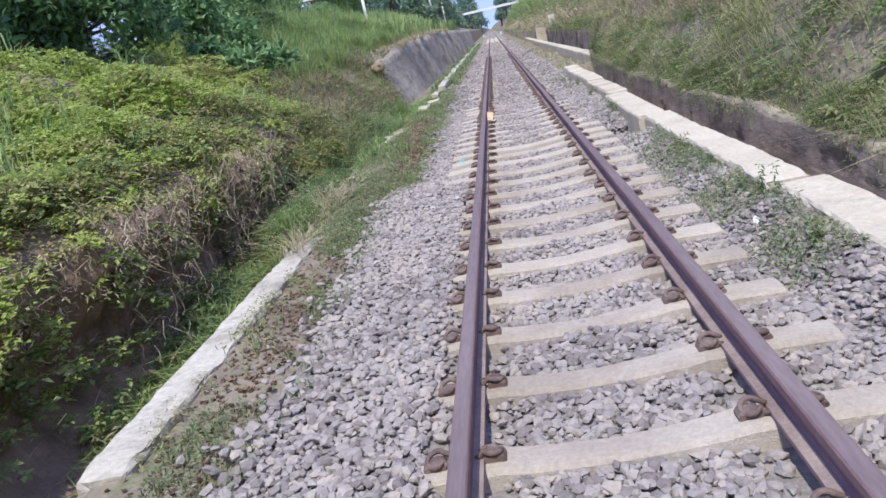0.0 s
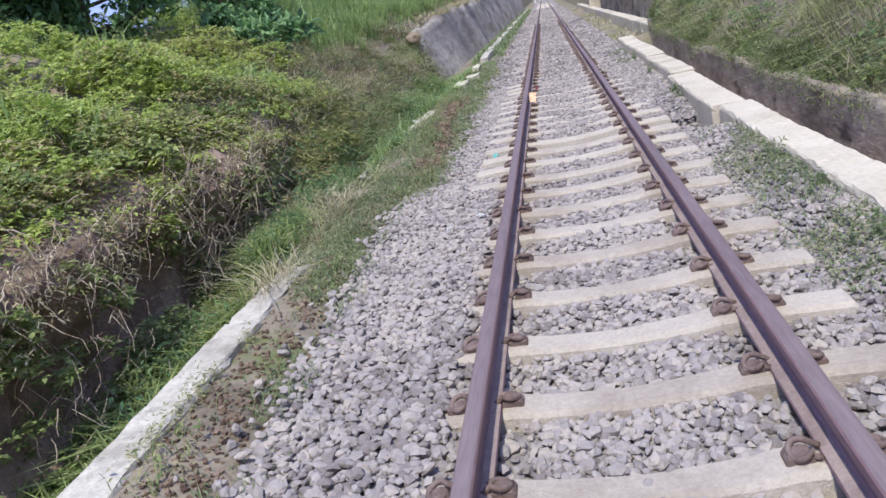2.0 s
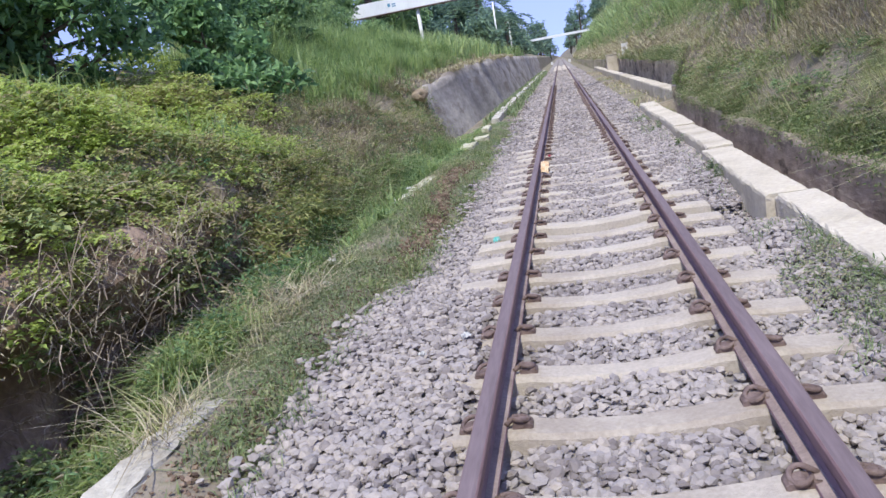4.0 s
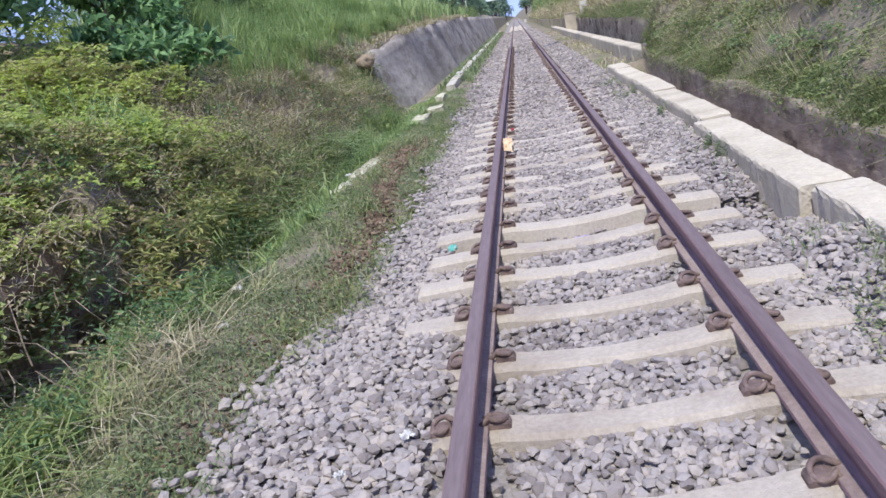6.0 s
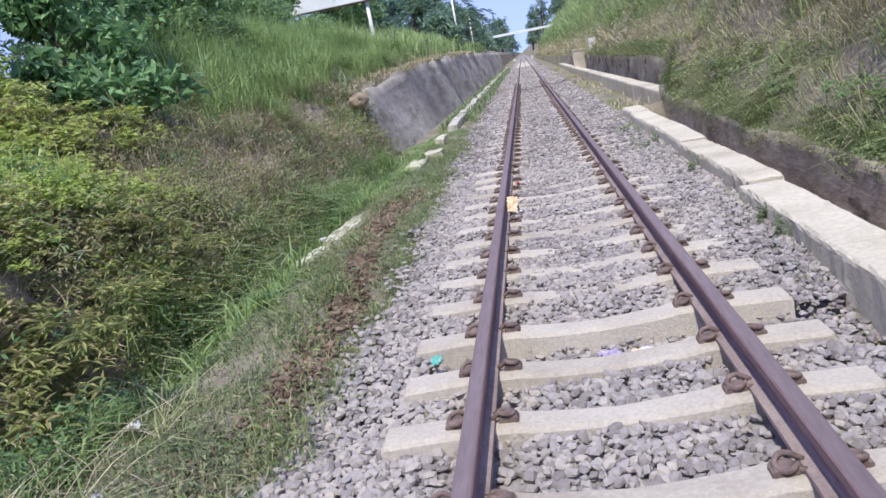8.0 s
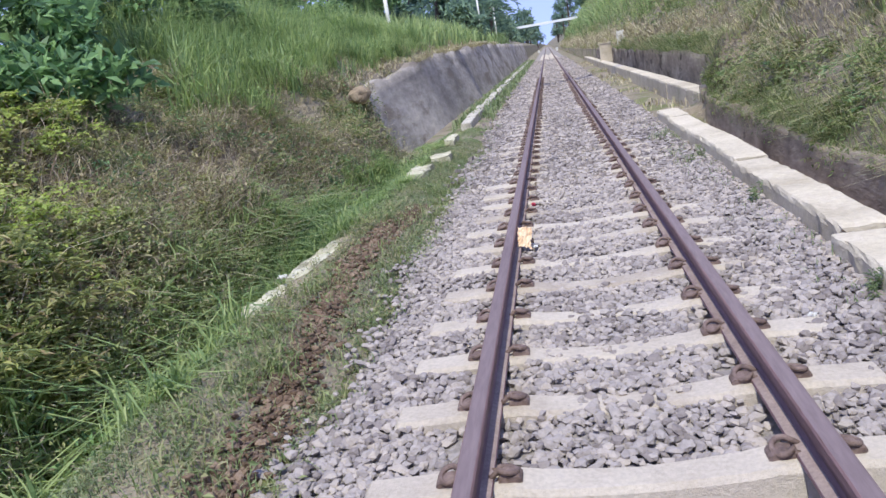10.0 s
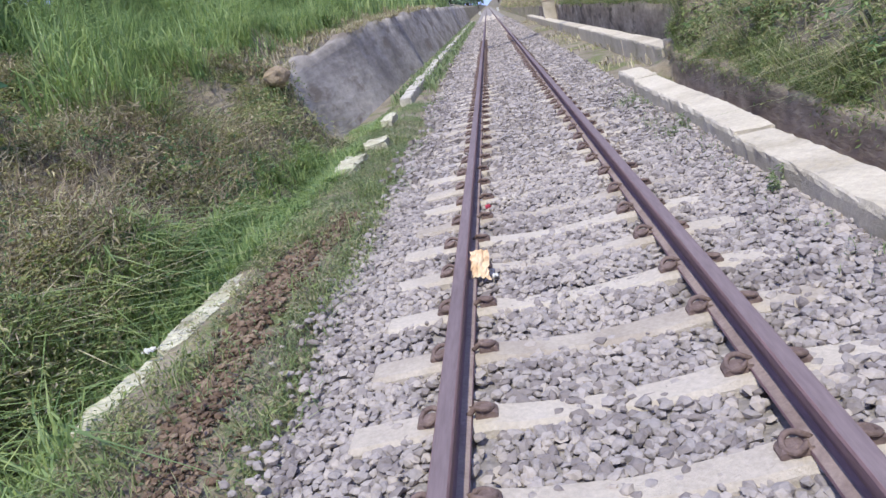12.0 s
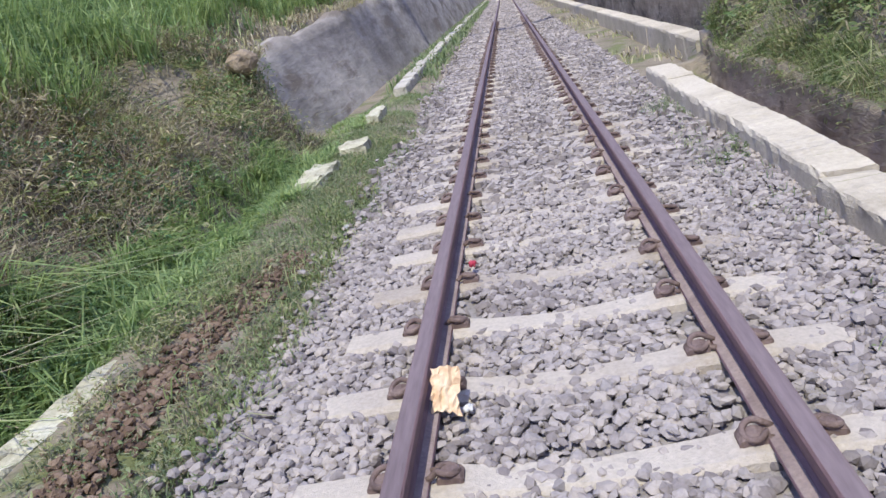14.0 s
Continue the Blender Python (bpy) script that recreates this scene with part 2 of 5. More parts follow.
def join_np(chunks):
    """Join (verts, tris) chunks."""
    vs, ts, o = [], [], 0
    for v, t in chunks:
        vs.append(v)
        ts.append(np.asarray(t) + o)
        o += len(v)
    return np.concatenate(vs), np.concatenate(ts)


RNG = np.random.default_rng(7)


def value_noise(x, y, s, seed=0):
    """Smooth noise between 0 and 1 over the plan, with features about s metres wide."""
    g = np.random.default_rng(100 + seed).random((64, 64))
    u, v = x / s + 1000, y / s + 1000
    i, j = np.floor(u).astype(int), np.floor(v).astype(int)
    fu, fv = u - i, v - j
    fu, fv = fu * fu * (3 - 2 * fu), fv * fv * (3 - 2 * fv)
    i, j = i % 64, j % 64
    i2, j2 = (i + 1) % 64, (j + 1) % 64
    return (g[i, j] * (1 - fu) + g[i2, j] * fu) * (1 - fv) + (g[i, j2] * (1 - fu) + g[i2, j2] * fu) * fv


def ss(a, b, t):
    s = np.clip((t - a) / (b - a), 0, 1)
    return s * s * (3 - 2 * s)


def lin(t, xs, vs):
    return np.interp(t, xs, vs)


# ---------- the lie of the land ----------
def ground_z(x, y):
    """Height of the ground: track bed, left ditch and bank, right drain and cutting slope."""
    x, y = np.asarray(x, float), np.asarray(y, float)
    n1, n2 = value_noise(x, y, 1.7, 1), value_noise(x, y, 0.5, 2)
    z = np.full(np.broadcast(x, y).shape, -0.25) - 0.17 * ss(1.4, 1.2, x)
    # shoulder on the ditch side
    sh = -0.25 + lin(y, [0, 8, 11, 15.5, 17.5, 200], [0.165, 0.165, 0.21, 0.21, 0.14, 0.14]) * ss(-1.2, -1.9, x) + 0.03 * (n2 - 0.5) * ss(-1.2, -1.6, x) - 0.17 * ss(-1.35, -1.1, x)
    z = np.where(x < 0, sh, z)
    foot = lin(y, [0, 9.7, 10.3, 13, 19, 20.5, 20.95, 21.4, 200], [-3.36, -3.36, -2.72, -2.6, -2.55, -2.72, -2.74, -3.0, -3.0])
    depth = lin(y, [0, 4.6, 6, 7.5, 12.5, 16, 20, 200], [-0.6, -0.58, -0.42, -0.40, -0.42, -0.26, -0.22, -0.25])
    width = lin(y, [0, 9.7, 12, 15, 19, 20.4, 20.6, 200], [0.3, 0.3, 1.0, 1.7, 1.5, 0.95, 0.6, 0.6])
    top = lin(y, [0, 9, 12, 16, 20, 24, 30, 50, 200], [0.78, 0.78, 0.85, 1.05, 1.0, 1.25, 1.5, 1.8, 1.8])
    d = foot - x
    out = 0.36 * ss(7.2, 7.9, y) * ss(10.6, 9.8, y)
    zd = sh + (depth - sh) * ss(-2.12, -2.42, x + out)
    rise = ss(0, 1, d / width * 0.9 + 0.05)
    bank = depth + (top - depth) * np.where(width < 0.7, np.clip(d / width, 0, 1), np.clip(d / width, 0, 1) ** 0.75)
    beyond = np.clip(d - width, 0, 200)
    up = lin(y, [0, 10, 14, 20, 200], [0.42, 0.42, 0.36, 0.34, 0.38])
    bank = bank + up * np.minimum(beyond, 3.2) + 0.08 * np.clip(beyond - 3.2, 0, 20) + (n1 - 0.5) * 0.5 * ss(0, 1, beyond) + (n2 - 0.5) * 0.14 * ss(0.05, 0.4, d)
    bank = bank + 0.55 * (value_noise(x, y, 0.75, 3) - 0.5) * ss(0.0, 0.35, d) * ss(11.2, 12.6, y) * ss(20.6, 19.8, y) * ss(-5.6, -4.8, x)
    z = np.where(x < -2.0, np.where(d > 0, bank, zd), z)
    # soil slumped over the near end of the cutting wall
    z = z + 0.34 * np.exp(-((y - 20.95) / 0.42) ** 2 - ((x + 3.0) / 0.36) ** 2)
    # drain and slope on the cutting side; the drain shifts outwards past y = 21.4
    s = ss(21.2, 21.9, y)
    k0, k1, w0 = 1.45 + 0.85 * s, 1.60 + 0.85 * s, 2.12 + 0.72 * s
    r = np.where((x > k1) & (x < w0 + 0.1), np.where(y < 20.9, -0.8, np.where(y < 21.9, -0.05, -0.48)), -0.25)
    wtop = lin(y, [0, 6, 15, 20.8, 21.6, 26, 60, 90], [0.06, 0.06, 0.03, 0.12, 0.5, 0.6, 0.55, 0.3])
    e = x - w0 - 0.16
    slope = wtop - 0.05 + 1.12 * np.clip(e, 0, 6.0) + 0.22 * np.clip(e - 6.0, 0, 12) + (n1 - 0.5) * 0.6 * ss(0.2, 1.4, e) + (n2 - 0.5) * 0.15 * ss(0, 0.4, e)
    r = np.where(e > -0.06, slope, r)
    z = np.where(x > k0, r, z)
    z = z + 0.42 * np.exp(-((y - 21.35) / 0.34) ** 2 - ((x - 2.52) / 0.26) ** 2)
    return z


def build_ground():
    xs = np.unique(np.round(np.concatenate([np.linspace(-2500, -60, 12), np.linspace(-60, -12, 16), np.linspace(-12, -4.5, 30), np.linspace(-4.5, -1.2, 46),
                                            np.linspace(-1.2, 1.3, 9), np.linspace(1.3, 3.4, 44), np.linspace(3.4, 12, 40), np.linspace(12, 60, 14), np.linspace(60, 2500, 12)]), 4))
    ys = np.unique(np.round(np.concatenate([np.linspace(-300, -12, 12), np.linspace(-12, 0, 20), np.linspace(0, 26, 112), np.linspace(26, 60, 50), np.linspace(60, 160, 60), np.linspace(160, 3000, 25)]), 4))
    X, Y = np.meshgrid(xs, ys, indexing="ij")
    Z = ground_z(X, Y)
    a, b = X.shape
    i, j = np.meshgrid(np.arange(a - 1), np.arange(b - 1), indexing="ij")
    q = np.stack([i * b + j, (i + 1) * b + j, (i + 1) * b + j + 1, i * b + j + 1], -1).reshape(-1, 4)
    tagged(new("ground", np_mesh("ground", np.stack([X, Y, Z], -1).reshape(-1, 3), [], M_SOIL, q, True)),
           "brown weedy soil of a railway cutting with ditch and banks", "ground", kind="structure")


build_ground()


HOLLOW = [(-2.50, -0.56), (-2.68, -0.47), (-2.86, -0.36), (-3.02, -0.16), (-3.08, 0.06), (-3.02, 0.24), (-2.93, 0.36), (-2.88, 0.46), (-2.92, 0.56), (-3.08, 0.69), (-3.35, 0.80), (-3.8, 0.86), (-4.1, 0.80)]


def lip_shift(y):
    """How far the overhanging lip of the bank stands in or out along the ditch."""
    return 0.09 * np.sin(y * 2.3 + 0.6) + 0.05 * np.sin(y * 6.1) - 0.45 * (1 - np.clip((10.5 - y) / 0.8, 0, 1))


def bank_undercut():
    """The hollow washed out under the near bank, with its overhanging lip."""
    rng = np.random.default_rng(17)
    rings = []
    for y in np.arange(-4.0, 10.55, 0.09):
        w = float(lip_shift(y))
        rings.append([(x + w * (0.4 + 0.6 * (z > 0.2)) + rng.normal(0, 0.02), y, z + rng.normal(0, 0.018)) for x, z in HOLLOW])
    tagged(new("bank_undercut", loft("bank_undercut", rings, M_DARKSOIL, closed=False, caps=False)), "dark brown soil hollow washed out under the bank", "bank", kind="structure")


def cover_z(x, y):
    """Top of the bank for plants: the ground, or the lip over the hollow."""
    lip = np.interp(x - lip_shift(y), [-4.1, -3.8, -3.35, -3.08, -2.92], [0.80, 0.86, 0.80, 0.69, 0.56])
    return np.where((y < 10.3) & (x > -4.1) & (x < -2.88), np.maximum(ground_z(x, y), lip), ground_z(x, y))


bank_undercut()

# ---------- track ----------
GAUGE, HEAD = 0.5335, 0.07
RAIL_END = 420.0
PROFILE = [(0.035, -0.012), (0.030, -0.003), (0.020, 0.0), (-0.020, 0.0), (-0.030, -0.003), (-0.035, -0.012), (-0.035, -0.045), (-0.012, -0.058),
           (-0.009, -0.115), (-0.020, -0.128), (-0.060, -0.140), (-0.062, -0.152), (0.062, -0.152), (0.060, -0.140), (0.020, -0.128), (0.009, -0.115), (0.012, -0.058), (0.035, -0.045)]


def rail(side):
    c = side * (GAUGE + HEAD / 2)
    ys = np.concatenate([np.linspace(-15, 30, 40), np.linspace(32, RAIL_END, 40)])
    rings = [[(c + u, y, w) for u, w in PROFILE] for y in ys]
    ob = thing("rail", "rusty purple-brown steel running rail clipped to concrete sleepers", "rail", "running rails")
    part("rail_bar", loft("rail_bar", rings, M_RAIL), ob)
    top = [[(c + u, y, w + 0.0015) for u, w in ((-0.029, -0.0035), (-0.019, 0.0), (0.019, 0.0), (0.029, -0.0035))] for y in ys]
    for sg in (-1, 1):
        foot = [[(c + sg * u, y, w + 0.0015) for u, w in ((0.022, -0.1285), (0.059, -0.1400))] for y in ys]
        part("rail_foot", loft("rail_foot", foot, M_FOOT, closed=False), ob, "dusty brown rail foot")
    part("running_surface", loft("running_surface", top, M_HEAD, closed=False), ob, "worn smoother violet-grey running surface")


rail(-1)
rail(1)

SLEEPERS = [0.0, 0.58, 1.15, 1.73, 2.30, 2.88, 3.46, 4.06, 4.66, 5.25, 5.80, 6.37, 6.98, 7.55, 8.10, 8.68, 9.25, 9.87, 10.41, 10.95, 11.54, 12.10, 12.64, 13.20, 13.75, 14.34, 14.90, 15.46, 16.03]
while SLEEPERS[-1] < 44:
    SLEEPERS.append(SLEEPERS[-1] + 0.57)


def sleeper_rings():
    rings = []
    for x in (-1.0, -0.985, -0.85, -0.72, -0.44, -0.34, -0.17, 0, 0.17, 0.34, 0.44, 0.72, 0.85, 0.985, 1.0):
        a = abs(x)
        t = float(lin(a, [0, 0.3, 0.44, 0.72, 0.985, 1.0], [-0.192, -0.180, -0.158, -0.158, -0.166, -0.182]))
        w = float(lin(a, [0, 0.44, 1.0], [0.072, 0.085, 0.088]))
        rings.append([(x, -w - 0.03, -0.37), (x, -w - 0.005, t - 0.02), (x, -w + 0.014, t), (x, 0, t + 0.002), (x, w - 0.014, t), (x, w + 0.005, t - 0.02), (x, w + 0.03, -0.37)])
    return rings


def clip_mesh():
    """One sprung clip: a curled bar with its toe on the rail foot, at the gauge side of a rail that lies towards +x."""
    a = np.linspace(radians(35), radians(335), 16)
    ring = np.stack([-0.046 + 0.040 * np.cos(a), 0.046 * np.sin(a), 0.030 + 0.014 * np.sin(a + 0.6)], -1)
    toe = np.array([(0.028, 0.030, 0.016), (0.012, 0.032, 0.026)])
    heel = np.array([(-0.004, -0.030, 0.014), (0.022, -0.034, 0.010)])
    return tube("clip", np.concatenate([toe, ring, heel]), 0.0125, M_CLIP, 7)


def shoulder_mesh():
    rings = []
    for x, h, w in ((-0.085, 0.004, 0.030), (-0.075, 0.018, 0.036), (-0.03, 0.026, 0.036), (-0.006, 0.020, 0.034), (0.0, 0.006, 0.034)):
        rings.append([(x, -w, -0.012), (x, -w, h * 0.7), (x, -w * 0.6, h), (x, w * 0.6, h), (x, w, h * 0.7), (x, w, -0.012)])
    return loft("shoulder", rings, M_CLIP)


def build_sleepers():
    body, clip, shoulder = loft("body", sleeper_rings(), M_SLEEPER), clip_mesh(), shoulder_mesh()
    first = thing("sleeper", "pale concrete railway sleeper half buried in grey ballast", "sleeper", "track sleepers")
    part("body", body, first)
    for side in (-1, 1):
        for inner in (-1, 1):
            c = side * (GAUGE + HEAD / 2) - side * inner * 0.070
            flip = 0 if side * inner > 0 else 180
            s = part("shoulder", shoulder, first, "rusty cast iron shoulder")
            s.matrix_local = pose(c, 0, -0.15, 0, 0, flip)
            k = part("clip", clip, s, "rusty curled spring clip")
            k.matrix_local = pose(0.004, 0, -0.002) @ Matrix.Diagonal((0.84, 0.86, 0.9, 1))
    rnd = random.Random(3)
    first.matrix_basis = pose(0, SLEEPERS[0], 0)
    for y in SLEEPERS[1:]:
        copy_thing(first, pose(rnd.uniform(-0.02, 0.02), y, rnd.uniform(-0.003, 0.002), 0, 0, rnd.uniform(-0.5, 0.5)))
    rest = []
    box = np.array(sleeper_rings())[[0, 4, 7, 10, 14]]
    k = box.shape[1]
    q = []
    for i in range(4):
        for j in range(k - 1):
            q += [(i * k + j, i * k + j + 1, (i + 1) * k + j + 1), (i * k + j, (i + 1) * k + j + 1, (i + 1) * k + j)]
    y = SLEEPERS[-1] + 0.57
    while y < 130:
        rest.append((box.reshape(-1, 3) + (0, y, 0), q))
        y += 0.57
    tagged(new("far_sleepers", np_mesh("far_sleepers", *join_np(rest), M_SLEEPER)), "pale concrete sleepers running away down the track", "sleepers", kind="stuff")


build_sleepers()


def ballast_z(x, y):
    """Top of the ballast: low between the sleepers at first, filled higher further on."""
    n = value_noise(x, y, 0.35, 5)
    z = -0.222 + 0.03 * (n - 0.5)
    z = z + lin(y, [0, 10.9, 11.3, 12.2, 60], [0, 0, 0.012, 0.034, 0.042]) + 0.02 * (value_noise(x, y, 0.9, 8) - 0.5)
    z = z + np.where(x < -0.66, lin(y, [0, 8.6, 9.8, 60], [0.085, 0.08, 0.0, 0.0]), 0) * ss(-0.6, -0.8, x)
    z = z + np.where(x > 0.62, 0.012, 0)
    z = z - 0.085 * ss(10.48, 10.54, y) * ss(10.90, 10.82, y) * ss(-0.95, -0.8, x)
    z = z - 0.22 * np.exp(-((x - 1.24) ** 2 + (y - 10.36) ** 2) / 0.022)
    z = z + 0.05 * ss(-1.1, -1.6, x) + 0.015 * ss(1.0, 1.3, x) + 0.13 * ss(1.0, 1.32, x) * ss(10.0, 9.3, y) + 0.035 * ss(1.0, 1.3, x) * ss(10.8, 11.6, y)
    return z


def left_edge(y):
    """Where the stones end on the ditch side."""
    return -1.42 + 0.14 * (value_noise(y * 0 + 3, y, 1.1, 9) - 0.5) * 2 + lin(y, [0, 9, 11, 13, 60], [-0.08, 0.0, 0.14, 0.14, -0.02])


def ico():
    p = (1 + 5 ** 0.5) / 2
    v = np.array([(-1, p, 0), (1, p, 0), (-1, -p, 0), (1, -p, 0), (0, -1, p), (0, 1, p), (0, -1, -p), (0, 1, -p), (p, 0, -1), (p, 0, 1), (-p, 0, -1), (-p, 0, 1)]) / (1 + p * p) ** 0.5
    f = np.array([(0, 11, 5), (0, 5, 1), (0, 1, 7), (0, 7, 10), (0, 10, 11), (1, 5, 9), (5, 11, 4), (11, 10, 2), (10, 7, 6), (7, 1, 8), (3, 9, 4), (3, 4, 2), (3, 2, 6), (3, 6, 8), (3, 8, 9), (4, 9, 5), (2, 4, 11), (6, 2, 10), (8, 6, 7), (9, 8, 1)])
    return v, f[v[f][:, :, 2].mean(1) > -0.5]


def cube_stone():
    v = np.array([(x, y, z) for x in (-1, 1) for y in (-1, 1) for z in (-1, 1)]) * 0.62
    f = np.array([(0, 1, 3), (0, 3, 2), (4, 6, 7), (4, 7, 5), (0, 4, 5), (0, 5, 1), (2, 3, 7), (2, 7, 6), (0, 2, 6), (0, 6, 4), (1, 5, 7), (1, 7, 3)])
    return v, f


def stones(px, py, pz, size, rng, base):
    """Angular stones: a base solid, stretched, knocked about and turned, one island each."""
    v, f = base
    n = len(px)
    s = size[:, None] * np.stack([rng.uniform(0.85, 1.4, n), rng.uniform(0.7, 1.1, n), rng.uniform(0.48, 0.82, n)], -1)
    w = v[None] * (1 + rng.uniform(-0.24, 0.24, (n, len(v), 1))) + rng.uniform(-0.15, 0.15, (n, len(v), 3))
    w = w * s[:, None]
    a, t, r = rng.uniform(0, 2 * np.pi, n), rng.normal(0, 0.24, n), rng.normal(0, 0.24, n)
    ca, sa, ct, st, cr, sr = np.cos(a), np.sin(a), np.cos(t), np.sin(t), np.cos(r), np.sin(r)
    y1, z1 = w[..., 1] * ct[:, None] - w[..., 2] * st[:, None], w[..., 1] * st[:, None] + w[..., 2] * ct[:, None]
    x1, z2 = w[..., 0] * cr[:, None] + z1 * sr[:, None], -w[..., 0] * sr[:, None] + z1 * cr[:, None]
    x2, y2 = x1 * ca[:, None] - y1 * sa[:, None], x1 * sa[:, None] + y1 * ca[:, None]
    verts = np.stack([x2 + px[:, None], y2 + py[:, None], z2 + pz[:, None]], -1).reshape(-1, 3)
    tris = (f[None] + (np.arange(n) * len(v))[:, None, None]).reshape(-1, 3)
    return verts, tris


def grid_points(x0, x1, y0, y1, step, rng):
    gx, gy = np.meshgrid(np.arange(x0, x1, step), np.arange(y0, y1, step), indexing="ij")
    gx, gy = gx.ravel(), gy.ravel()
    return gx + rng.uniform(-0.5, 0.5, len(gx)) * step, gy + rng.uniform(-0.5, 0.5, len(gy)) * step


def build_ballast():
    rng = np.random.default_rng(11)
    xs, ys = np.linspace(-1.7, 1.5, 33), np.concatenate([np.linspace(-12, 40, 140), np.linspace(42, RAIL_END, 40)])
    X, Y = np.meshgrid(xs, ys, indexing="ij")
    Z = ballast_z(X, Y) - 0.012 - 0.12 * ss(left_edge(Y) - 0.05, left_edge(Y) - 0.25, X) - 0.06 * ss(1.34, 1.5, X)
    Z = Z - 0.008 - 0.10 * ss(10.1, 10.4, Y) * ss(11.2, 10.9, Y) - 0.20 * np.exp(-((X - 1.24) ** 2 + (Y - 10.36) ** 2) / 0.06)
    Z = Z + 0.012 * ss(36, 46, Y)
    a, b = X.shape
    i, j = np.meshgrid(np.arange(a - 1), np.arange(b - 1), indexing="ij")
    q = np.stack([i * b + j, (i + 1) * b + j, (i + 1) * b + j + 1, i * b + j + 1], -1).reshape(-1, 4)
    bed = np_mesh("ballast_bed", np.stack([X, Y, Z], -1).reshape(-1, 3), [], M_BED, q, True)
    tagged(new("ballast_bed", bed), "grey crushed stone track bed", "ballast", kind="structure")
    chunks = []
    for y0, y1, step, size, base, lift in ((2.3, 17.0, 0.0345, 0.0255, ico(), -0.004), (2.3, 17.0, 0.070, 0.027, ico(), 0.006), (17.0, 30.0, 0.062, 0.041, cube_stone(), 0.0), (30.0, 48.0, 0.085, 0.052, cube_stone(), 0.0), (48.0, 88.0, 0.15, 0.09, cube_stone(), -0.02)):
        px, py = grid_points(-1.75, 1.42, y0, y1, step, rng)
        edge = left_edge(py)
        keep = (px > edge - rng.exponential(0.07, len(px))) & (abs(abs(px) - GAUGE - HEAD / 2) > 0.055)
        keep &= ~((abs(abs(px) - GAUGE - HEAD / 2) < 0.16) & (rng.random(len(px)) < 0.5))
        px, py = px[keep], py[keep]
        pz = ballast_z(px, py) + lift + rng.uniform(-0.009, 0.008, len(px))
        near = np.min(abs(py[:, None] - np.array(SLEEPERS)[None]), 1) if y1 <= 17 else np.ones(len(px))
        cover = np.where(py > 11.2, 0.55, 0.9)
        drop = (near < 0.085) & (abs(px) < 0.98) & (rng.random(len(px)) < cover) & ~((px < -0.66) & (py < 9.2))
        px, py, pz = px[~drop], py[~drop], pz[~drop]
        chunks.append(stones(px, py, pz, size * rng.uniform(0.55, 1.25, len(px)), rng, base))
    v, t = join_np(chunks)
    tagged(new("ballast_stones", np_mesh("ballast_stones", v, t, M_STONE)), "loose angular grey ballast stones around the sleepers", "gravel", kind="stuff")


build_ballast()


# ---------- kerbs and walls ----------
def rough_block(name, x0, x1, y0, y1, z0, z1, mat, seed, amp=0.012, slant=0.0):
    """A cast block along the track with chipped, uneven edges."""
    n = max(4, int((y1 - y0) / 0.09))
    rng = np.random.default_rng(seed)
    rings = []
    c = 0.022
    outline = [(0, 0), (0, 0.5), (0, 1 - c * 3), (c, 1 - c), (c * 3, 1), (0.35, 1), (0.65, 1), (1 - c * 3, 1), (1 - c, 1 - c), (1, 1 - c * 3), (1, 0.5), (1, 0)]
    for i in range(n + 1):
        y = y0 + (y1 - y0) * i / n
        end = 0.02 if i in (0, n) else 0.0
        pts = []
        for k, (u, w) in enumerate(outline):
            jx, jz = rng.normal(0, amp * 0.35), rng.normal(0, amp * 0.28)
            wob = 0.012 * math.sin(y * 1.7 + seed)
            pts.append((x0 + (x1 - x0) * (u * (1 - 2 * end) + end) + jx + wob + slant * (y - y0), y + rng.normal(0, 0.006), z0 + (z1 - z0) * w - (0.012 if end and w > 0.5 else 0) + (jz if w > 0 else 0)))
        rings.append(pts)
    return loft(name, rings, mat)


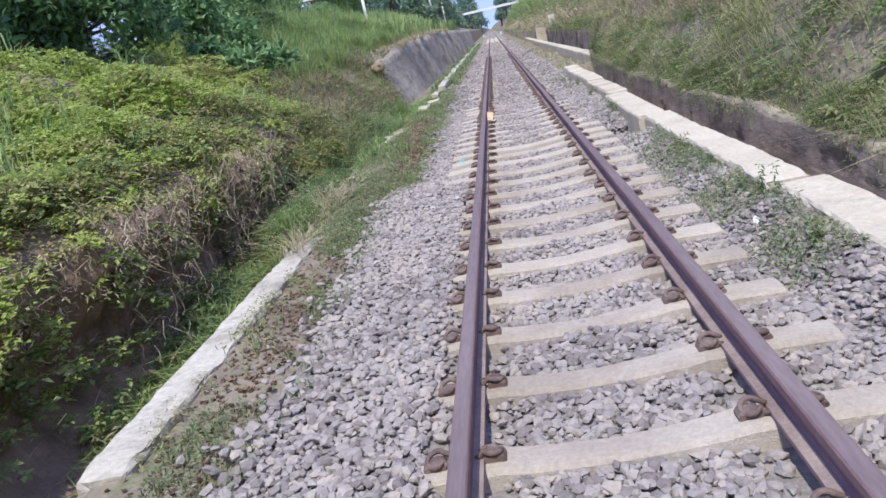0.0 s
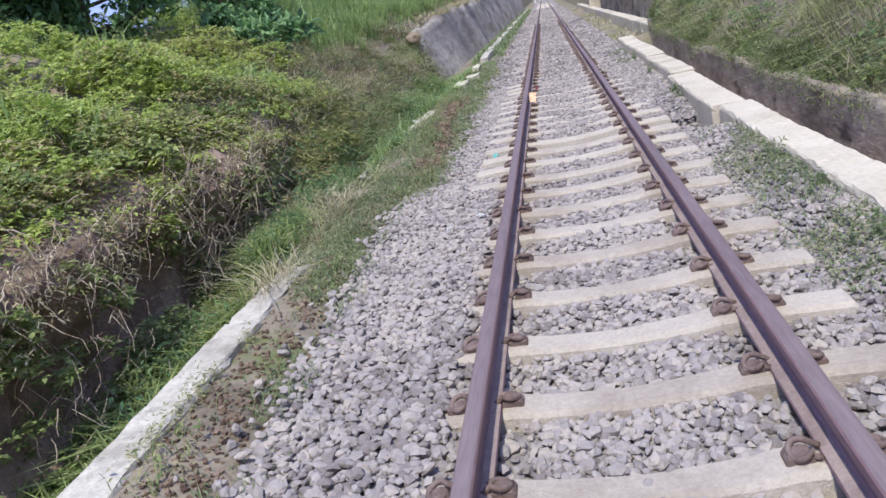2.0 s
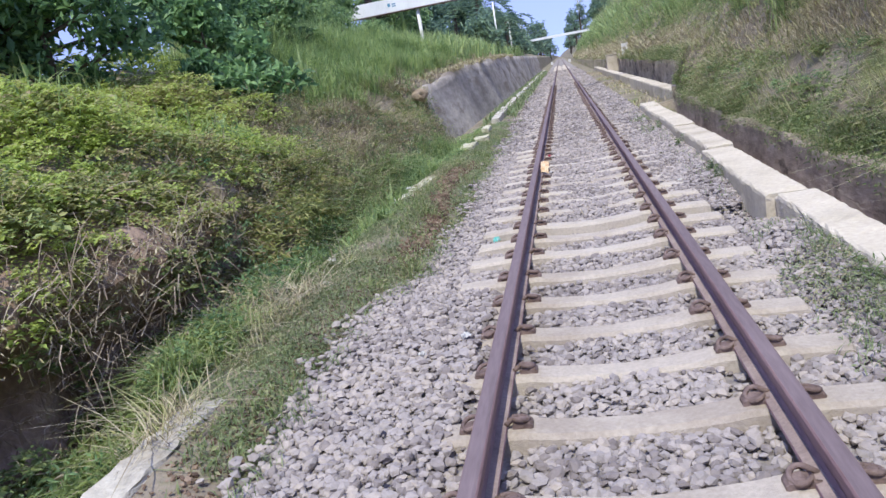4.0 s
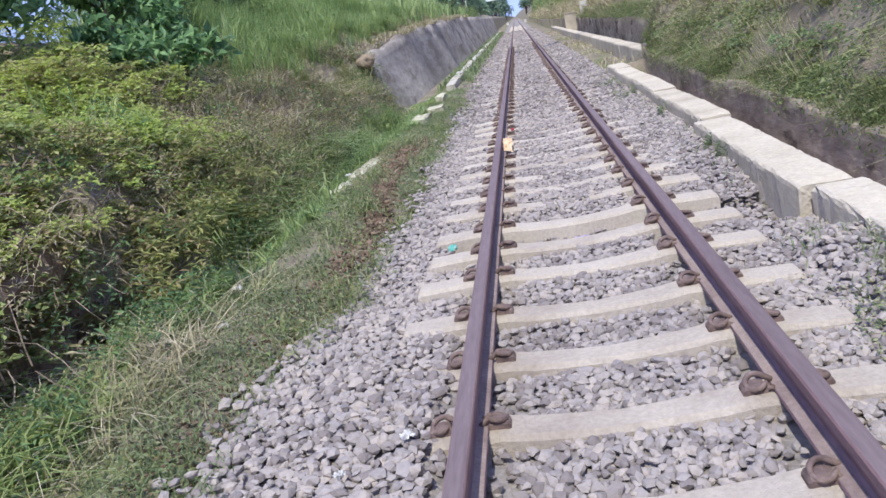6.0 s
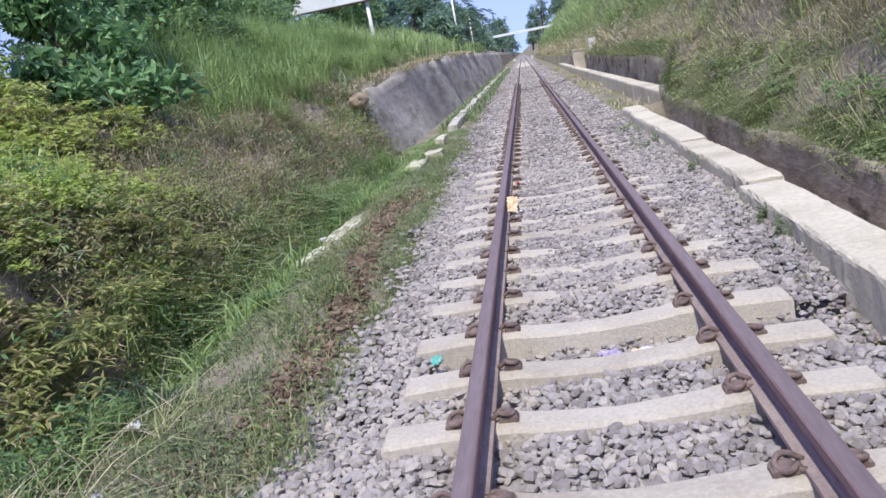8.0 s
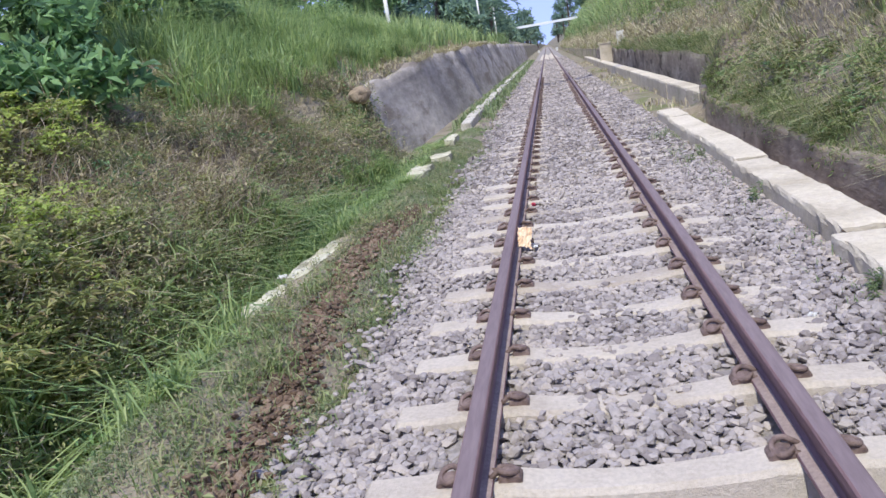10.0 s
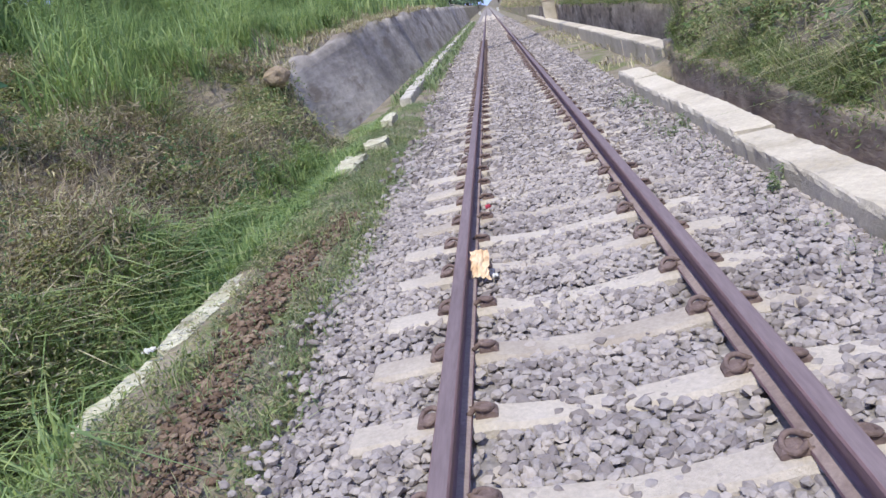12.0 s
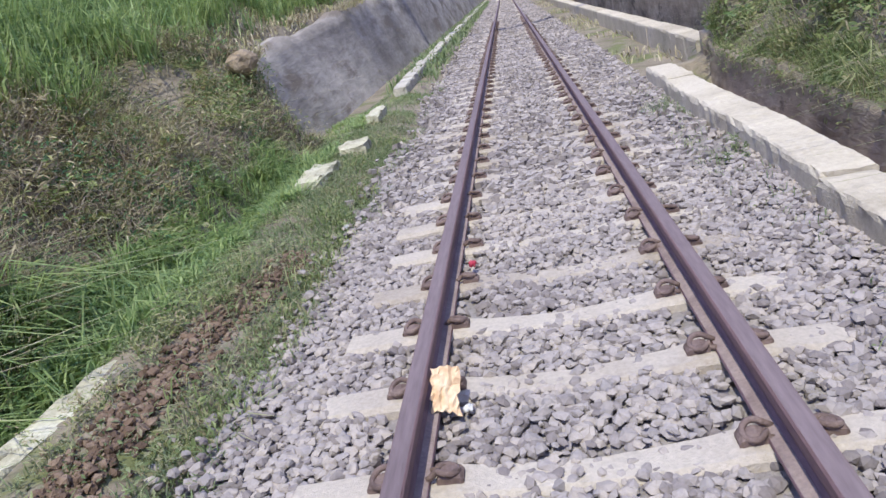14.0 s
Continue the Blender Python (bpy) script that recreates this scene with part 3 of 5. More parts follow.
def kerbs():
    # ditch side: a whitewashed length, a broken gap, loose remains, then a long run of blocks
    for x0, x1, y0, y1, z1, amp, slant in ((-2.20, -1.96, 3.62, 6.42, -0.045, 0.018, 0.0), (-2.19, -1.98, 6.44, 7.48, -0.065, 0.026, 0.0), (-2.33, -2.17, 12.95, 13.70, -0.055, 0.034, 0.10), (-2.25, -2.08, 13.74, 14.84, -0.03, 0.034, 0.09)):
        ob = thing("kerb", "chipped whitewashed concrete kerb beside the ditch", "kerb", "ditch kerbs")
        part("block", rough_block("block", x0, x1, y0, y1, -0.45, z1, M_WHITE if y0 < 8 else M_LICHEN, int(y0 * 10), amp, slant), ob)
    for x0, x1, y0, y1, z1 in ((-2.10, -1.86, 18.15, 18.95, -0.01), (-2.0, -1.72, 19.5, 19.95, 0.0), (-2.06, -1.88, 21.5, 22.3, 0.02)):
        ob = thing("kerb_fragment", "broken whitewashed kerb fragment in the grass", "kerb", "ditch kerb fragments")
        part("block", rough_block("block", x0, x1, y0, y1, -0.4, z1, M_LICHEN, int(y0 * 10), 0.04), ob)
    y, k = 24.2, 0
    while y < 92:
        l = (1.5, 1.9, 1.2, 2.1)[k % 4] * (1 if y < 45 else 2.5)
        ob = thing("kerb", "whitewashed concrete kerb block below the cutting wall", "kerb", "ditch kerb run")
        part("block", rough_block("block", -2.06, -1.84, y, y + l - 0.05, -0.4, 0.04 + 0.02 * (k % 3), M_WHITE, 300 + k, 0.014), ob)
        y, k = y + l, k + 1
    # drain side
    for x0, x1, y0, y1, z1 in ((1.40, 1.74, 1.2, 5.98, -0.01), (1.36, 1.66, 6.0, 10.12, 0.0), (1.30, 1.64, 10.16, 13.02, -0.005), (1.37, 1.68, 13.06, 15.66, 0.015), (1.39, 1.70, 15.69, 19.75, 0.03), (1.42, 1.72, 19.78, 20.92, 0.035)):
        ob = thing("kerb", "sun-bleached concrete kerb of the drain, chipped at its edges", "kerb", "drain kerbs")
        part("block", rough_block("block", x0, x1, y0, y1, -0.55, z1, M_KERB, int(y0 * 10) + 5, 0.012), ob)
    y, k = 22.0, 0
    while y < 62:
        l = (3.6, 4.2, 3.1)[k % 3]
        ob = thing("kerb", "pale concrete kerb of the drain set back from the track", "kerb", "outer drain kerbs")
        part("block", rough_block("block", 2.24, 2.54, y, y + l - 0.03, -0.5, 0.13 - 0.002 * y * 0.5, M_KERB, 500 + k, 0.014), ob)
        y, k = y + l, k + 1


kerbs()


def wall_sheet(name, label, path, mat, seed, amp=0.03):
    """A thick uneven wall along y: path gives y, foot x, foot z, top x, top z and the back offset."""
    rng = np.random.default_rng(seed)
    rings = []
    P = np.array(path, float)
    ys = np.arange(P[0, 0], P[-1, 0], 0.22 if P[-1, 0] < 60 else 0.5)
    for y in ys:
        fx, fz, tx, tz, back = [np.interp(y, P[:, 0], P[:, i]) for i in range(1, 6)]
        pts = [(fx, y, fz)]
        for u in (0.15, 0.3, 0.45, 0.6, 0.75, 0.88, 1.0):
            pts.append((fx + (tx - fx) * u + rng.normal(0, amp * 0.06) + amp * 0.25 * math.sin(y * 0.45 + u * 2 + seed), y, fz + (tz - fz) * u + (amp * (math.sin(y * 1.3 + seed) + 0.6 * math.sin(y * 3.1)) if u == 1 else 0)))
        pts += [(tx + back * 0.5, y, tz + amp * (math.sin(y * 1.3 + seed) + 0.6 * math.sin(y * 3.1))), (tx + back, y, tz - 0.05), (fx + back, y, fz - 0.1)]
        rings.append(pts)
    return tagged(new(name, loft(name, rings, mat, smooth=True)), label, "wall", kind="structure")


wall_sheet("wall_drain", "low dark-stained concrete retaining wall along the drain", [(-6, 2.13, -0.6, 2.17, 0.06, 0.2), (6, 2.13, -0.6, 2.17, 0.06, 0.2), (15, 2.13, -0.6, 2.17, 0.03, 0.2), (20.8, 2.13, -0.6, 2.17, 0.12, 0.2), (21.3, 2.15, -0.6, 2.2, 0.2, 0.3)], M_WALL, 21)
wall_sheet("wall_outer", "weathered grey concrete retaining wall behind the outer drain", [(21.25, 2.86, -0.6, 2.90, 0.0, 0.22), (22.0, 2.86, -0.6, 2.90, 0.40, 0.22), (23.2, 2.86, -0.6, 2.91, 0.55, 0.22), (26, 2.86, -0.6, 2.92, 0.62, 0.22), (60, 2.86, -0.6, 2.92, 0.55, 0.22)], M_WALL, 22)
wall_sheet("wall_cutting", "sloping grey rendered cutting wall streaked with stains", [(20.75, -2.72, -0.5, -3.18, 0.95, -0.3), (22, -2.72, -0.5, -3.24, 1.1, -0.3), (30, -2.72, -0.5, -3.32, 1.52, -0.3), (50, -2.72, -0.5, -3.34, 1.85, -0.3), (120, -2.72, -0.5, -3.34, 1.85, -0.3)], M_MASON, 23, 0.05)
wall_sheet("wall_return", "end of the low retaining wall turning into the bank", [(21.15, 2.14, -0.6, 2.16, 0.2, 0.8), (21.4, 2.14, -0.6, 2.16, 0.25, 0.8)], M_WALL, 24)


# sheet added over the drain bottom; its dark brown stands in for the shade there
def drain_floor():
    rng = np.random.default_rng(27)
    rings = [[(1.55, y, -0.60), (1.62, y, -0.45 + rng.normal(0, 0.008)), (1.8, y, -0.47 + rng.normal(0, 0.01)), (2.0, y, -0.465 + rng.normal(0, 0.01)), (2.15, y, -0.44 + rng.normal(0, 0.01)), (2.2, y, -0.60)] for y in np.arange(-6, 21.2, 0.2)]
    tagged(new("drain_floor", loft("drain_floor", rings, M_DARKSOIL)), "dark brown sheet on the floor of the concrete drain, coloured for its shade", "drain", kind="structure")


drain_floor()


# ---------- plants ----------
def scatter(n, x0, x1, y0, y1, rng, dens=None):
    x, y = rng.uniform(x0, x1, n), rng.uniform(y0, y1, n)
    if dens is not None:
        k = rng.random(n) < dens(x, y)
        x, y = x[k], y[k]
    return x, y


def blades(x, y, z, length, width, rng, lean=0.35, droop=0.5, out=None):
    """Grass blades of three triangles each, curved over; out: a direction in the plan that they lean to."""
    n = len(x)
    a = rng.uniform(0, 2 * np.pi, n)
    l = np.abs(rng.normal(0, lean, n)) + 0.05
    d = np.stack([np.cos(a) * l, np.sin(a) * l], -1)
    if out is not None:
        d = d + np.asarray(out)[None]
    side = np.stack([-np.sin(a), np.cos(a)], -1) * (width / 2)[:, None]
    side = side * np.where(rng.random(n) < 0.5, 1, -1)[:, None]
    p = np.stack([x, y, z], -1)
    mid = p + np.concatenate([d * (length * 0.5)[:, None], (length * 0.55)[:, None]], -1)
    tip = p + np.concatenate([d * (length * (1.0 + droop))[:, None], (length * (1.0 - 0.45 * droop * np.minimum(1, np.linalg.norm(d, axis=1) * 2)))[:, None]], -1)
    s3 = np.concatenate([side, np.zeros((n, 1))], -1)
    v = np.stack([p - s3 * 0.7, p + s3 * 0.7, mid - s3, mid + s3, tip], 1).reshape(-1, 3)
    f = np.array([(0, 1, 3), (0, 3, 2), (2, 3, 4)])
    return v, (f[None] + (np.arange(n) * 5)[:, None, None]).reshape(-1, 3)


def leaves(x, y, z, size, rng, tilt=0.6, slim=0.5, heading=None):
    """Small pointed leaves folded along the middle, two triangles each."""
    n = len(x)
    a = rng.uniform(0, 2 * np.pi, n) if heading is None else heading
    e = rng.normal(-0.1, tilt, n)
    r = rng.normal(0, tilt, n)
    f = np.stack([np.cos(a) * np.cos(e), np.sin(a) * np.cos(e), np.sin(e)], -1)
    s = np.stack([-np.sin(a) * np.cos(r), np.cos(a) * np.cos(r), np.sin(r)], -1)
    up = np.cross(f, s)
    p = np.stack([x, y, z], -1)
    L = size[:, None]
    v = np.stack([p, p + f * L * 0.5 + s * L * slim * 0.5 + up * L * 0.10, p + f * L - up * L * 0.06, p + f * L * 0.5 - s * L * slim * 0.5 + up * L * 0.10], 1).reshape(-1, 3)
    q = np.array([(0, 1, 2), (0, 2, 3)])
    return v, (q[None] + (np.arange(n) * 4)[:, None, None]).reshape(-1, 3)


def clumps(cx, cy, r, per, size, rng, slim=0.45, squash=0.8):
    """Rounded leafy clumps on the ground: centres, radii, leaves in each."""
    n = len(cx) * per
    d = rng.normal(size=(n, 3))
    d /= np.linalg.norm(d, axis=1)[:, None]
    d[:, 2] = np.abs(d[:, 2]) * squash
    rr = np.repeat(r, per) * rng.random(n) ** 0.12
    x, y = np.repeat(cx, per) + d[:, 0] * rr, np.repeat(cy, per) + d[:, 1] * rr
    z = np.repeat(ground_z(cx, cy), per) + d[:, 2] * rr
    z = np.maximum(z, ground_z(x, y) + 0.01)
    return leaves(x, y, z, rng.uniform(0.7, 1.3, n) * size, rng, 0.42, slim)


def cushions(cx, cy, cz, r, per, size, rng, slim=0.62):
    """Low leafy domes: broad leaves lie on the shell of each dome and point outwards, in rosettes of five."""
    m = per // 5
    n = len(cx) * m
    a, u = rng.uniform(0, 2 * np.pi, n), rng.random(n)
    h = np.sqrt(u)
    k = np.repeat(np.arange(len(cx)), m)
    px = cx[k] + np.cos(a) * h * r[k]
    py = cy[k] + np.sin(a) * h * r[k]
    pz = cz[k] + np.sqrt(1.02 - u) * r[k] * 0.75 + rng.normal(0, 0.018, n)
    j = np.repeat(np.arange(n), 5)
    head = rng.uniform(0, 2 * np.pi, n)[j] + np.tile(np.arange(5) * 2 * np.pi / 5, n) + rng.normal(0, 0.25, n * 5)
    return leaves(px[j] + rng.normal(0, 0.006, n * 5), py[j] + rng.normal(0, 0.006, n * 5), pz[j] + rng.normal(0, 0.008, n * 5),
                  rng.uniform(0.6, 1.3, n)[j] * rng.uniform(0.8, 1.2, n * 5) * size, rng, 0.30, slim, heading=head)


def twigs(x, y, z, length, width, rng):
    """Crooked dead twigs, drooping outwards: three-sided, three bends each."""
    n = len(x)
    p = np.stack([x, y, z], -1)
    d = np.stack([rng.normal(0.25, 0.6, n), rng.normal(0, 0.8, n), rng.normal(0.25, 0.6, n)], -1)
    d /= np.linalg.norm(d, axis=1)[:, None]
    rows = []
    for k in range(4):
        w = (width * (1 - 0.22 * k))[:, None]
        rows.append(np.stack([p + w * (1, 0, 0.4), p + w * (-0.5, 0.8, -0.3), p + w * (-0.5, -0.8, 0.6)], 1))
        p = p + d * (length / 3)[:, None]
        d = d + rng.normal(0, 0.35, (n, 3)) + (0, 0, -0.22)
        d /= np.linalg.norm(d, axis=1)[:, None]
    v = np.concatenate(rows, 1).reshape(-1, 3)
    f = []
    for k in range(3):
        for a in range(3):
            b = (a + 1) % 3
            f += [(3 * k + a, 3 * k + b, 3 * k + 3 + b), (3 * k + a, 3 * k + 3 + b, 3 * k + 3 + a)]
    f = np.array(f)
    return v, (f[None] + (np.arange(n) * 12)[:, None, None]).reshape(-1, 3)


def sprigs(x, y, z, h, leaf, per, rng):
    """Upright weeds: narrow leaves set along two or three leaning stems."""
    n = len(x)
    k = np.repeat(np.arange(n), per)
    t = rng.random(len(k)) ** 0.8
    stem = rng.integers(0, 3, len(k))
    lean = rng.normal(0, 0.28, (n, 3, 2))[k, stem]
    px, py = x[k] + lean[:, 0] * t * h[k] + rng.normal(0, 0.012, len(k)), y[k] + lean[:, 1] * t * h[k] + rng.normal(0, 0.012, len(k))
    pz = z[k] + t * h[k] * (1 - 0.15 * stem)
    return leaves(px, py, pz, rng.uniform(0.7, 1.4, len(k)) * leaf * (1.25 - 0.5 * t), rng, 0.5, 0.34)


def stuff(name, chunks, mat, label, category):
    v, t = join_np(chunks)
    return tagged(new(name, np_mesh(name, v, t, mat)), label, category, kind="stuff")


def plants_left():
    rng = np.random.default_rng(31)
    # short grass between stones and ditch
    def strip(x, y):
        e = left_edge(y)
        d = ss(e + 0.12, e - 0.15, x) * (0.12 + 0.88 * ss(0.35, 0.6, value_noise(x, y, 0.42, 12)))
        soil = (abs(x + 1.66 + 0.1 * np.sin(y)) < 0.16) & (y > 10.2) & (y < 16.2)
        bare = (x > -1.97) & (x < -1.5) & (y < 6.7) & ((value_noise(x, y, 0.5, 13) > 0.5) | ((y > 5.0) & (x < -1.6 + 0.1 * np.sin(y * 3))))
        kerb = (x < -1.88) & (x > -2.32) & ((y < 7.4) | ((y > 13) & (y < 14.8)))
        return np.where(kerb, 0.0, np.where(soil, 0.25, np.where(bare, 0.05, d)))
    x, y = scatter(78000, -2.45, -1.15, 2.6, 26, rng, strip)
    g = ground_z(x, y)
    g = np.maximum(g, np.where(x > left_edge(y) - 0.05, ballast_z(x, y), g))
    L = rng.uniform(0.02, 0.075, len(x)) * (0.5 + 0.9 * value_noise(x, y, 0.5, 14))
    A = blades(x, y, g - 0.005, L, rng.uniform(0.003, 0.008, len(x)), rng, 0.7, 0.5)
    x2, y2 = scatter(26000, -2.4, -1.25, 2.6, 22, rng, strip)
    B = leaves(x2, y2, ground_z(x2, y2) + rng.uniform(0, 0.06, len(x2)), rng.uniform(0.012, 0.035, len(x2)), rng, 0.5, 0.5)
    x3, y3 = scatter(9000, -2.5, -1.5, 26, 90, rng, lambda x, y: 0.8 * ss(-1.45, -1.7, x))
    C = blades(x3, y3, ground_z(x3, y3), rng.uniform(0.1, 0.3, len(x3)), rng.uniform(0.02, 0.05, len(x3)), rng, 0.5)
    def carpet(x, y):
        e = left_edge(y)
        soil = (abs(x + 1.66 + 0.1 * np.sin(y)) < 0.13) & (y > 10.2) & (y < 16.2)
        kerb = (x < -1.98) & (x > -2.3) & (y > 13) & (y < 14.9)
        d = ss(e - 0.02, e - 0.2, x) * ss(7.2, 8.4, y) * (0.25 + 0.75 * ss(0.3, 0.5, value_noise(x, y, 0.35, 74)))
        return np.where(soil | kerb, 0.06, d)
    x4, y4 = scatter(52000, -2.7, -1.15, 7.0, 22, rng, carpet)
    D = leaves(x4, y4, ground_z(x4, y4) + rng.uniform(0.0, 0.05, len(x4)) * (0.5 + value_noise(x4, y4, 0.4, 45)), rng.uniform(0.014, 0.04, len(x4)), rng, 0.45, 0.42)
    x5, y5 = scatter(36000, -2.7, -1.2, 7.0, 22, rng, carpet)
    E = blades(x5, y5, ground_z(x5, y5) - 0.003, rng.uniform(0.02, 0.08, len(x5)), rng.uniform(0.003, 0.007, len(x5)), rng, 0.9, 0.5)
    stuff("verge_carpet", [D, E], M_CARPET, "low dusty grey-green weeds matted over the verge", "weeds")
    stuff("verge_grass", [A, B, C], M_GRASS, "short dusty green grass and weeds on the verge", "grass")
    # tufts on the verge
    ch = []
    for cx, cy, h, n in ((-1.55, 9.2, 0.22, 160), (-1.48, 9.9, 0.26, 200), (-1.40, 10.6, 0.2, 140), (-1.75, 12.0, 0.26, 200), (-1.85, 13.3, 0.24, 170), (-1.35, 12.9, 0.2, 150), (-1.3, 11.7, 0.17, 120), (-1.4, 14.4, 0.24, 180),
                         (-1.78, 15.4, 0.22, 160), (-1.4, 16.0, 0.26, 200), (-1.6, 17.2, 0.24, 180), (-1.7, 7.4, 0.14, 120), (-1.62, 6.9, 0.12, 120), (-1.86, 5.0, 0.16, 60), (-1.7, 11.0, 0.18, 120), (-1.2, 13.9, 0.15, 110), (-1.34, 13.4, 0.16, 130), (-1.3, 14.8, 0.18, 130), (-1.33, 15.3, 0.2, 140), (-1.42, 16.6, 0.2, 140), (-1.32, 12.3, 0.16, 120), (-1.28, 11.2, 0.16, 120), (-1.92, 12.6, 0.2, 130), (-1.9, 15.9, 0.22, 150), (-1.85, 11.4, 0.16, 120), (-1.5, 18.0, 0.2, 150), (-1.72, 19.0, 0.2, 150), (-1.55, 20.2, 0.2, 150)):
        x, y = rng.normal(cx, 0.10, n), rng.normal(cy, 0.16, n)
        ch.append(blades(x, y, ground_z(x, y), rng.uniform(0.25, 0.7, n) * h, rng.uniform(0.004, 0.009, n), rng, 0.6, 0.7))
        ch.append(leaves(x, y, ground_z(x, y) + rng.uniform(0.01, h * 0.5, n), rng.uniform(0.02, 0.05, n), rng, 0.7, 0.45))
    stuff("verge_tufts", ch, M_MIXED, "tufts of weeds at the edge of the ballast", "weeds")
    # ditch grass: bright and long in the shallow part
    x, y = scatter(800, -2.85, -2.05, 10.5, 23.5, rng, lambda x, y: lin(y, [10.5, 12.5, 14.5, 16], [0.2, 0.45, 0.6, 0.95]) * ss(-2.95, -2.6, x) * np.where((y > 12.8) & (y < 15) & (x > -2.3), 0.05, 1.0) * (0.15 + 0.85 * (value_noise(x, y, 0.6, 63) > 0.38)))
    x, y = np.repeat(x, 30), np.repeat(y, 30)
    x, y = x + rng.normal(0, 0.03, len(x)), y + rng.normal(0, 0.03, len(y))
    L = rng.uniform(0.06, 0.24, len(x)) * (0.5 + value_noise(x, y, 0.9, 15)) * lin(y, [10, 15, 18, 24], [1.0, 1.0, 0.8, 0.6])
    A = blades(x, y, ground_z(x, y) - 0.02, L, rng.uniform(0.007, 0.018, len(x)), rng, 0.6, 0.7)
    x, y = scatter(9000, -2.72, -2.28, 3, 11, rng, lambda x, y: 0.15 + 0.75 * (value_noise(x, y, 0.6, 16) > 0.5))
    B = blades(x, y, ground_z(x, y) - 0.02, rng.uniform(0.08, 0.26, len(x)), rng.uniform(0.005, 0.012, len(x)), rng, 0.7, 0.8)
    x, y = scatter(260, -2.95, -2.2, 11.2, 16.0, rng, lambda x, y: np.where((y > 12.8) & (y < 15) & (x > -2.38), 0.0, 0.9))
    x, y = np.repeat(x, 20) + rng.normal(0, 0.04, len(x) * 20), np.repeat(y, 20) + rng.normal(0, 0.04, len(y) * 20)
    F = blades(x, y, ground_z(x, y), rng.uniform(0.2, 0.48, len(x)), rng.uniform(0.007, 0.014, len(x)), rng, 0.55, 1.3)
    x, y = scatter(240, -2.8, -2.25, 10.8, 20.5, rng, lambda x, y: 0.2 + 0.8 * (value_noise(x, y, 0.8, 66) > 0.45))
    C = clumps(x, y, rng.uniform(0.08, 0.22, len(x)), 60, 0.085, rng, 0.16, 1.0)
    x, y = scatter(150, -2.7, -2.3, 2.8, 11, rng)
    D = clumps(x, y, rng.uniform(0.06, 0.17, len(x)), 60, 0.05, rng, 0.24, 1.5)
    stuff("ditch_grass", [A, B, C, D, F], M_TALL, "bright green long grass filling the ditch", "grass")
    # creeper on the near bank: cushions of broad leaves with dark gaps between them
    def bank(x, y):
        return np.clip(ss(13.4, 12.0, y + (x + 3.0)), 0, 1) * (0.25 + 0.75 * (value_noise(x, y, 0.5, 17) > 0.3))
    ch, dk, ol = [], [], []
    for n, x0, x1, r0, r1, per, sz in ((460, -3.6, -2.92, 0.08, 0.18, 110, 0.042), (860, -4.6, -3.2, 0.10, 0.28, 150, 0.046), (620, -6.4, -4.4, 0.16, 0.38, 130, 0.058), (260, -9.5, -6.2, 0.25, 0.5, 80, 0.085)):
        x, y = scatter(n, x0, x1, 1.0, 16.0, rng, bank)
        big = value_noise(x, y, 1.3, 18)
        z, r = cover_z(x, y) - 0.05 + 0.30 * big * ss(-2.9, -3.6, x), rng.uniform(r0, r1, len(x)) * (0.7 + 0.6 * big)
        olive = rng.random(len(x)) < 0.5 * ss(-3.75, -3.3, x + 0.3 * (value_noise(x, y, 0.9, 69) - 0.5)) + 0.1
        ch.append(cushions(x[~olive], y[~olive], z[~olive], r[~olive], per, sz, rng))
        ol.append(cushions(x[olive], y[olive], z[olive], r[olive], per, sz, rng))
    # darker clumps and drooping sprays at the lip, and the few leaves that reach down the hollow
    n = 150
    y = rng.uniform(1.5, 10.5, n)
    x = -2.93 + lip_shift(y) + rng.normal(0, 0.05, n)
    z = rng.uniform(0.18, 0.62, n)
    k = value_noise(x * 0, y, 0.6, 19) > 0.35
    ch.append(cushions(x[k], y[k], z[k], rng.uniform(0.06, 0.15, k.sum()), 70, 0.042, rng))
    n = 150
    y = rng.uniform(1.2, 4.9, n)
    z = rng.uniform(-0.3, 0.55, n)
    x = np.interp(z, [-0.5, -0.1, 0.3, 0.6], [-2.62, -2.84, -2.88, -2.98]) + lip_shift(y) * 0.8 + rng.normal(0, 0.05, n)
    k = value_noise(y, z, 0.45, 16) > 0.42
    ch.append(cushions(x[k], y[k], z[k], rng.uniform(0.06, 0.16, k.sum()), 75, 0.045, rng))
    x, y = scatter(14000, -4.2, -2.93, 1.0, 10.6, rng)
    ch.append(leaves(x, y, cover_z(x, y) + rng.uniform(0.01, 0.07, len(x)), rng.uniform(0.025, 0.05, len(x)), rng, 0.3, 0.6))
    x, y = scatter(200, -6.6, -4.1, 12.6, 16.6, rng, lambda x, y: 0.2 + 0.8 * (value_noise(x, y, 0.8, 67) > 0.45))
    ch.append(cushions(x, y, ground_z(x, y) + 0.02, rng.uniform(0.12, 0.3, len(x)), 90, 0.06, rng))
    n = 90
    y = rng.uniform(1.8, 10.6, n)
    x = -2.80 + rng.normal(0, 0.10, n)
    dk.append(cushions(x, y, np.interp(x, [-3.0, -2.5], [-0.25, -0.52]) + rng.uniform(0.0, 0.22, n), rng.uniform(0.06, 0.17, n), 60, 0.045, rng))
    n = 110
    y = rng.uniform(1.8, 10.6, n)
    x = -2.92 + lip_shift(y) + rng.normal(0, 0.06, n)
    dk.append(cushions(x, y, rng.uniform(-0.1, 0.5, n), rng.uniform(0.07, 0.18, n), 70, 0.05, rng))
    x, y = scatter(26, -4.6, -2.95, 3.5, 12.5, rng)
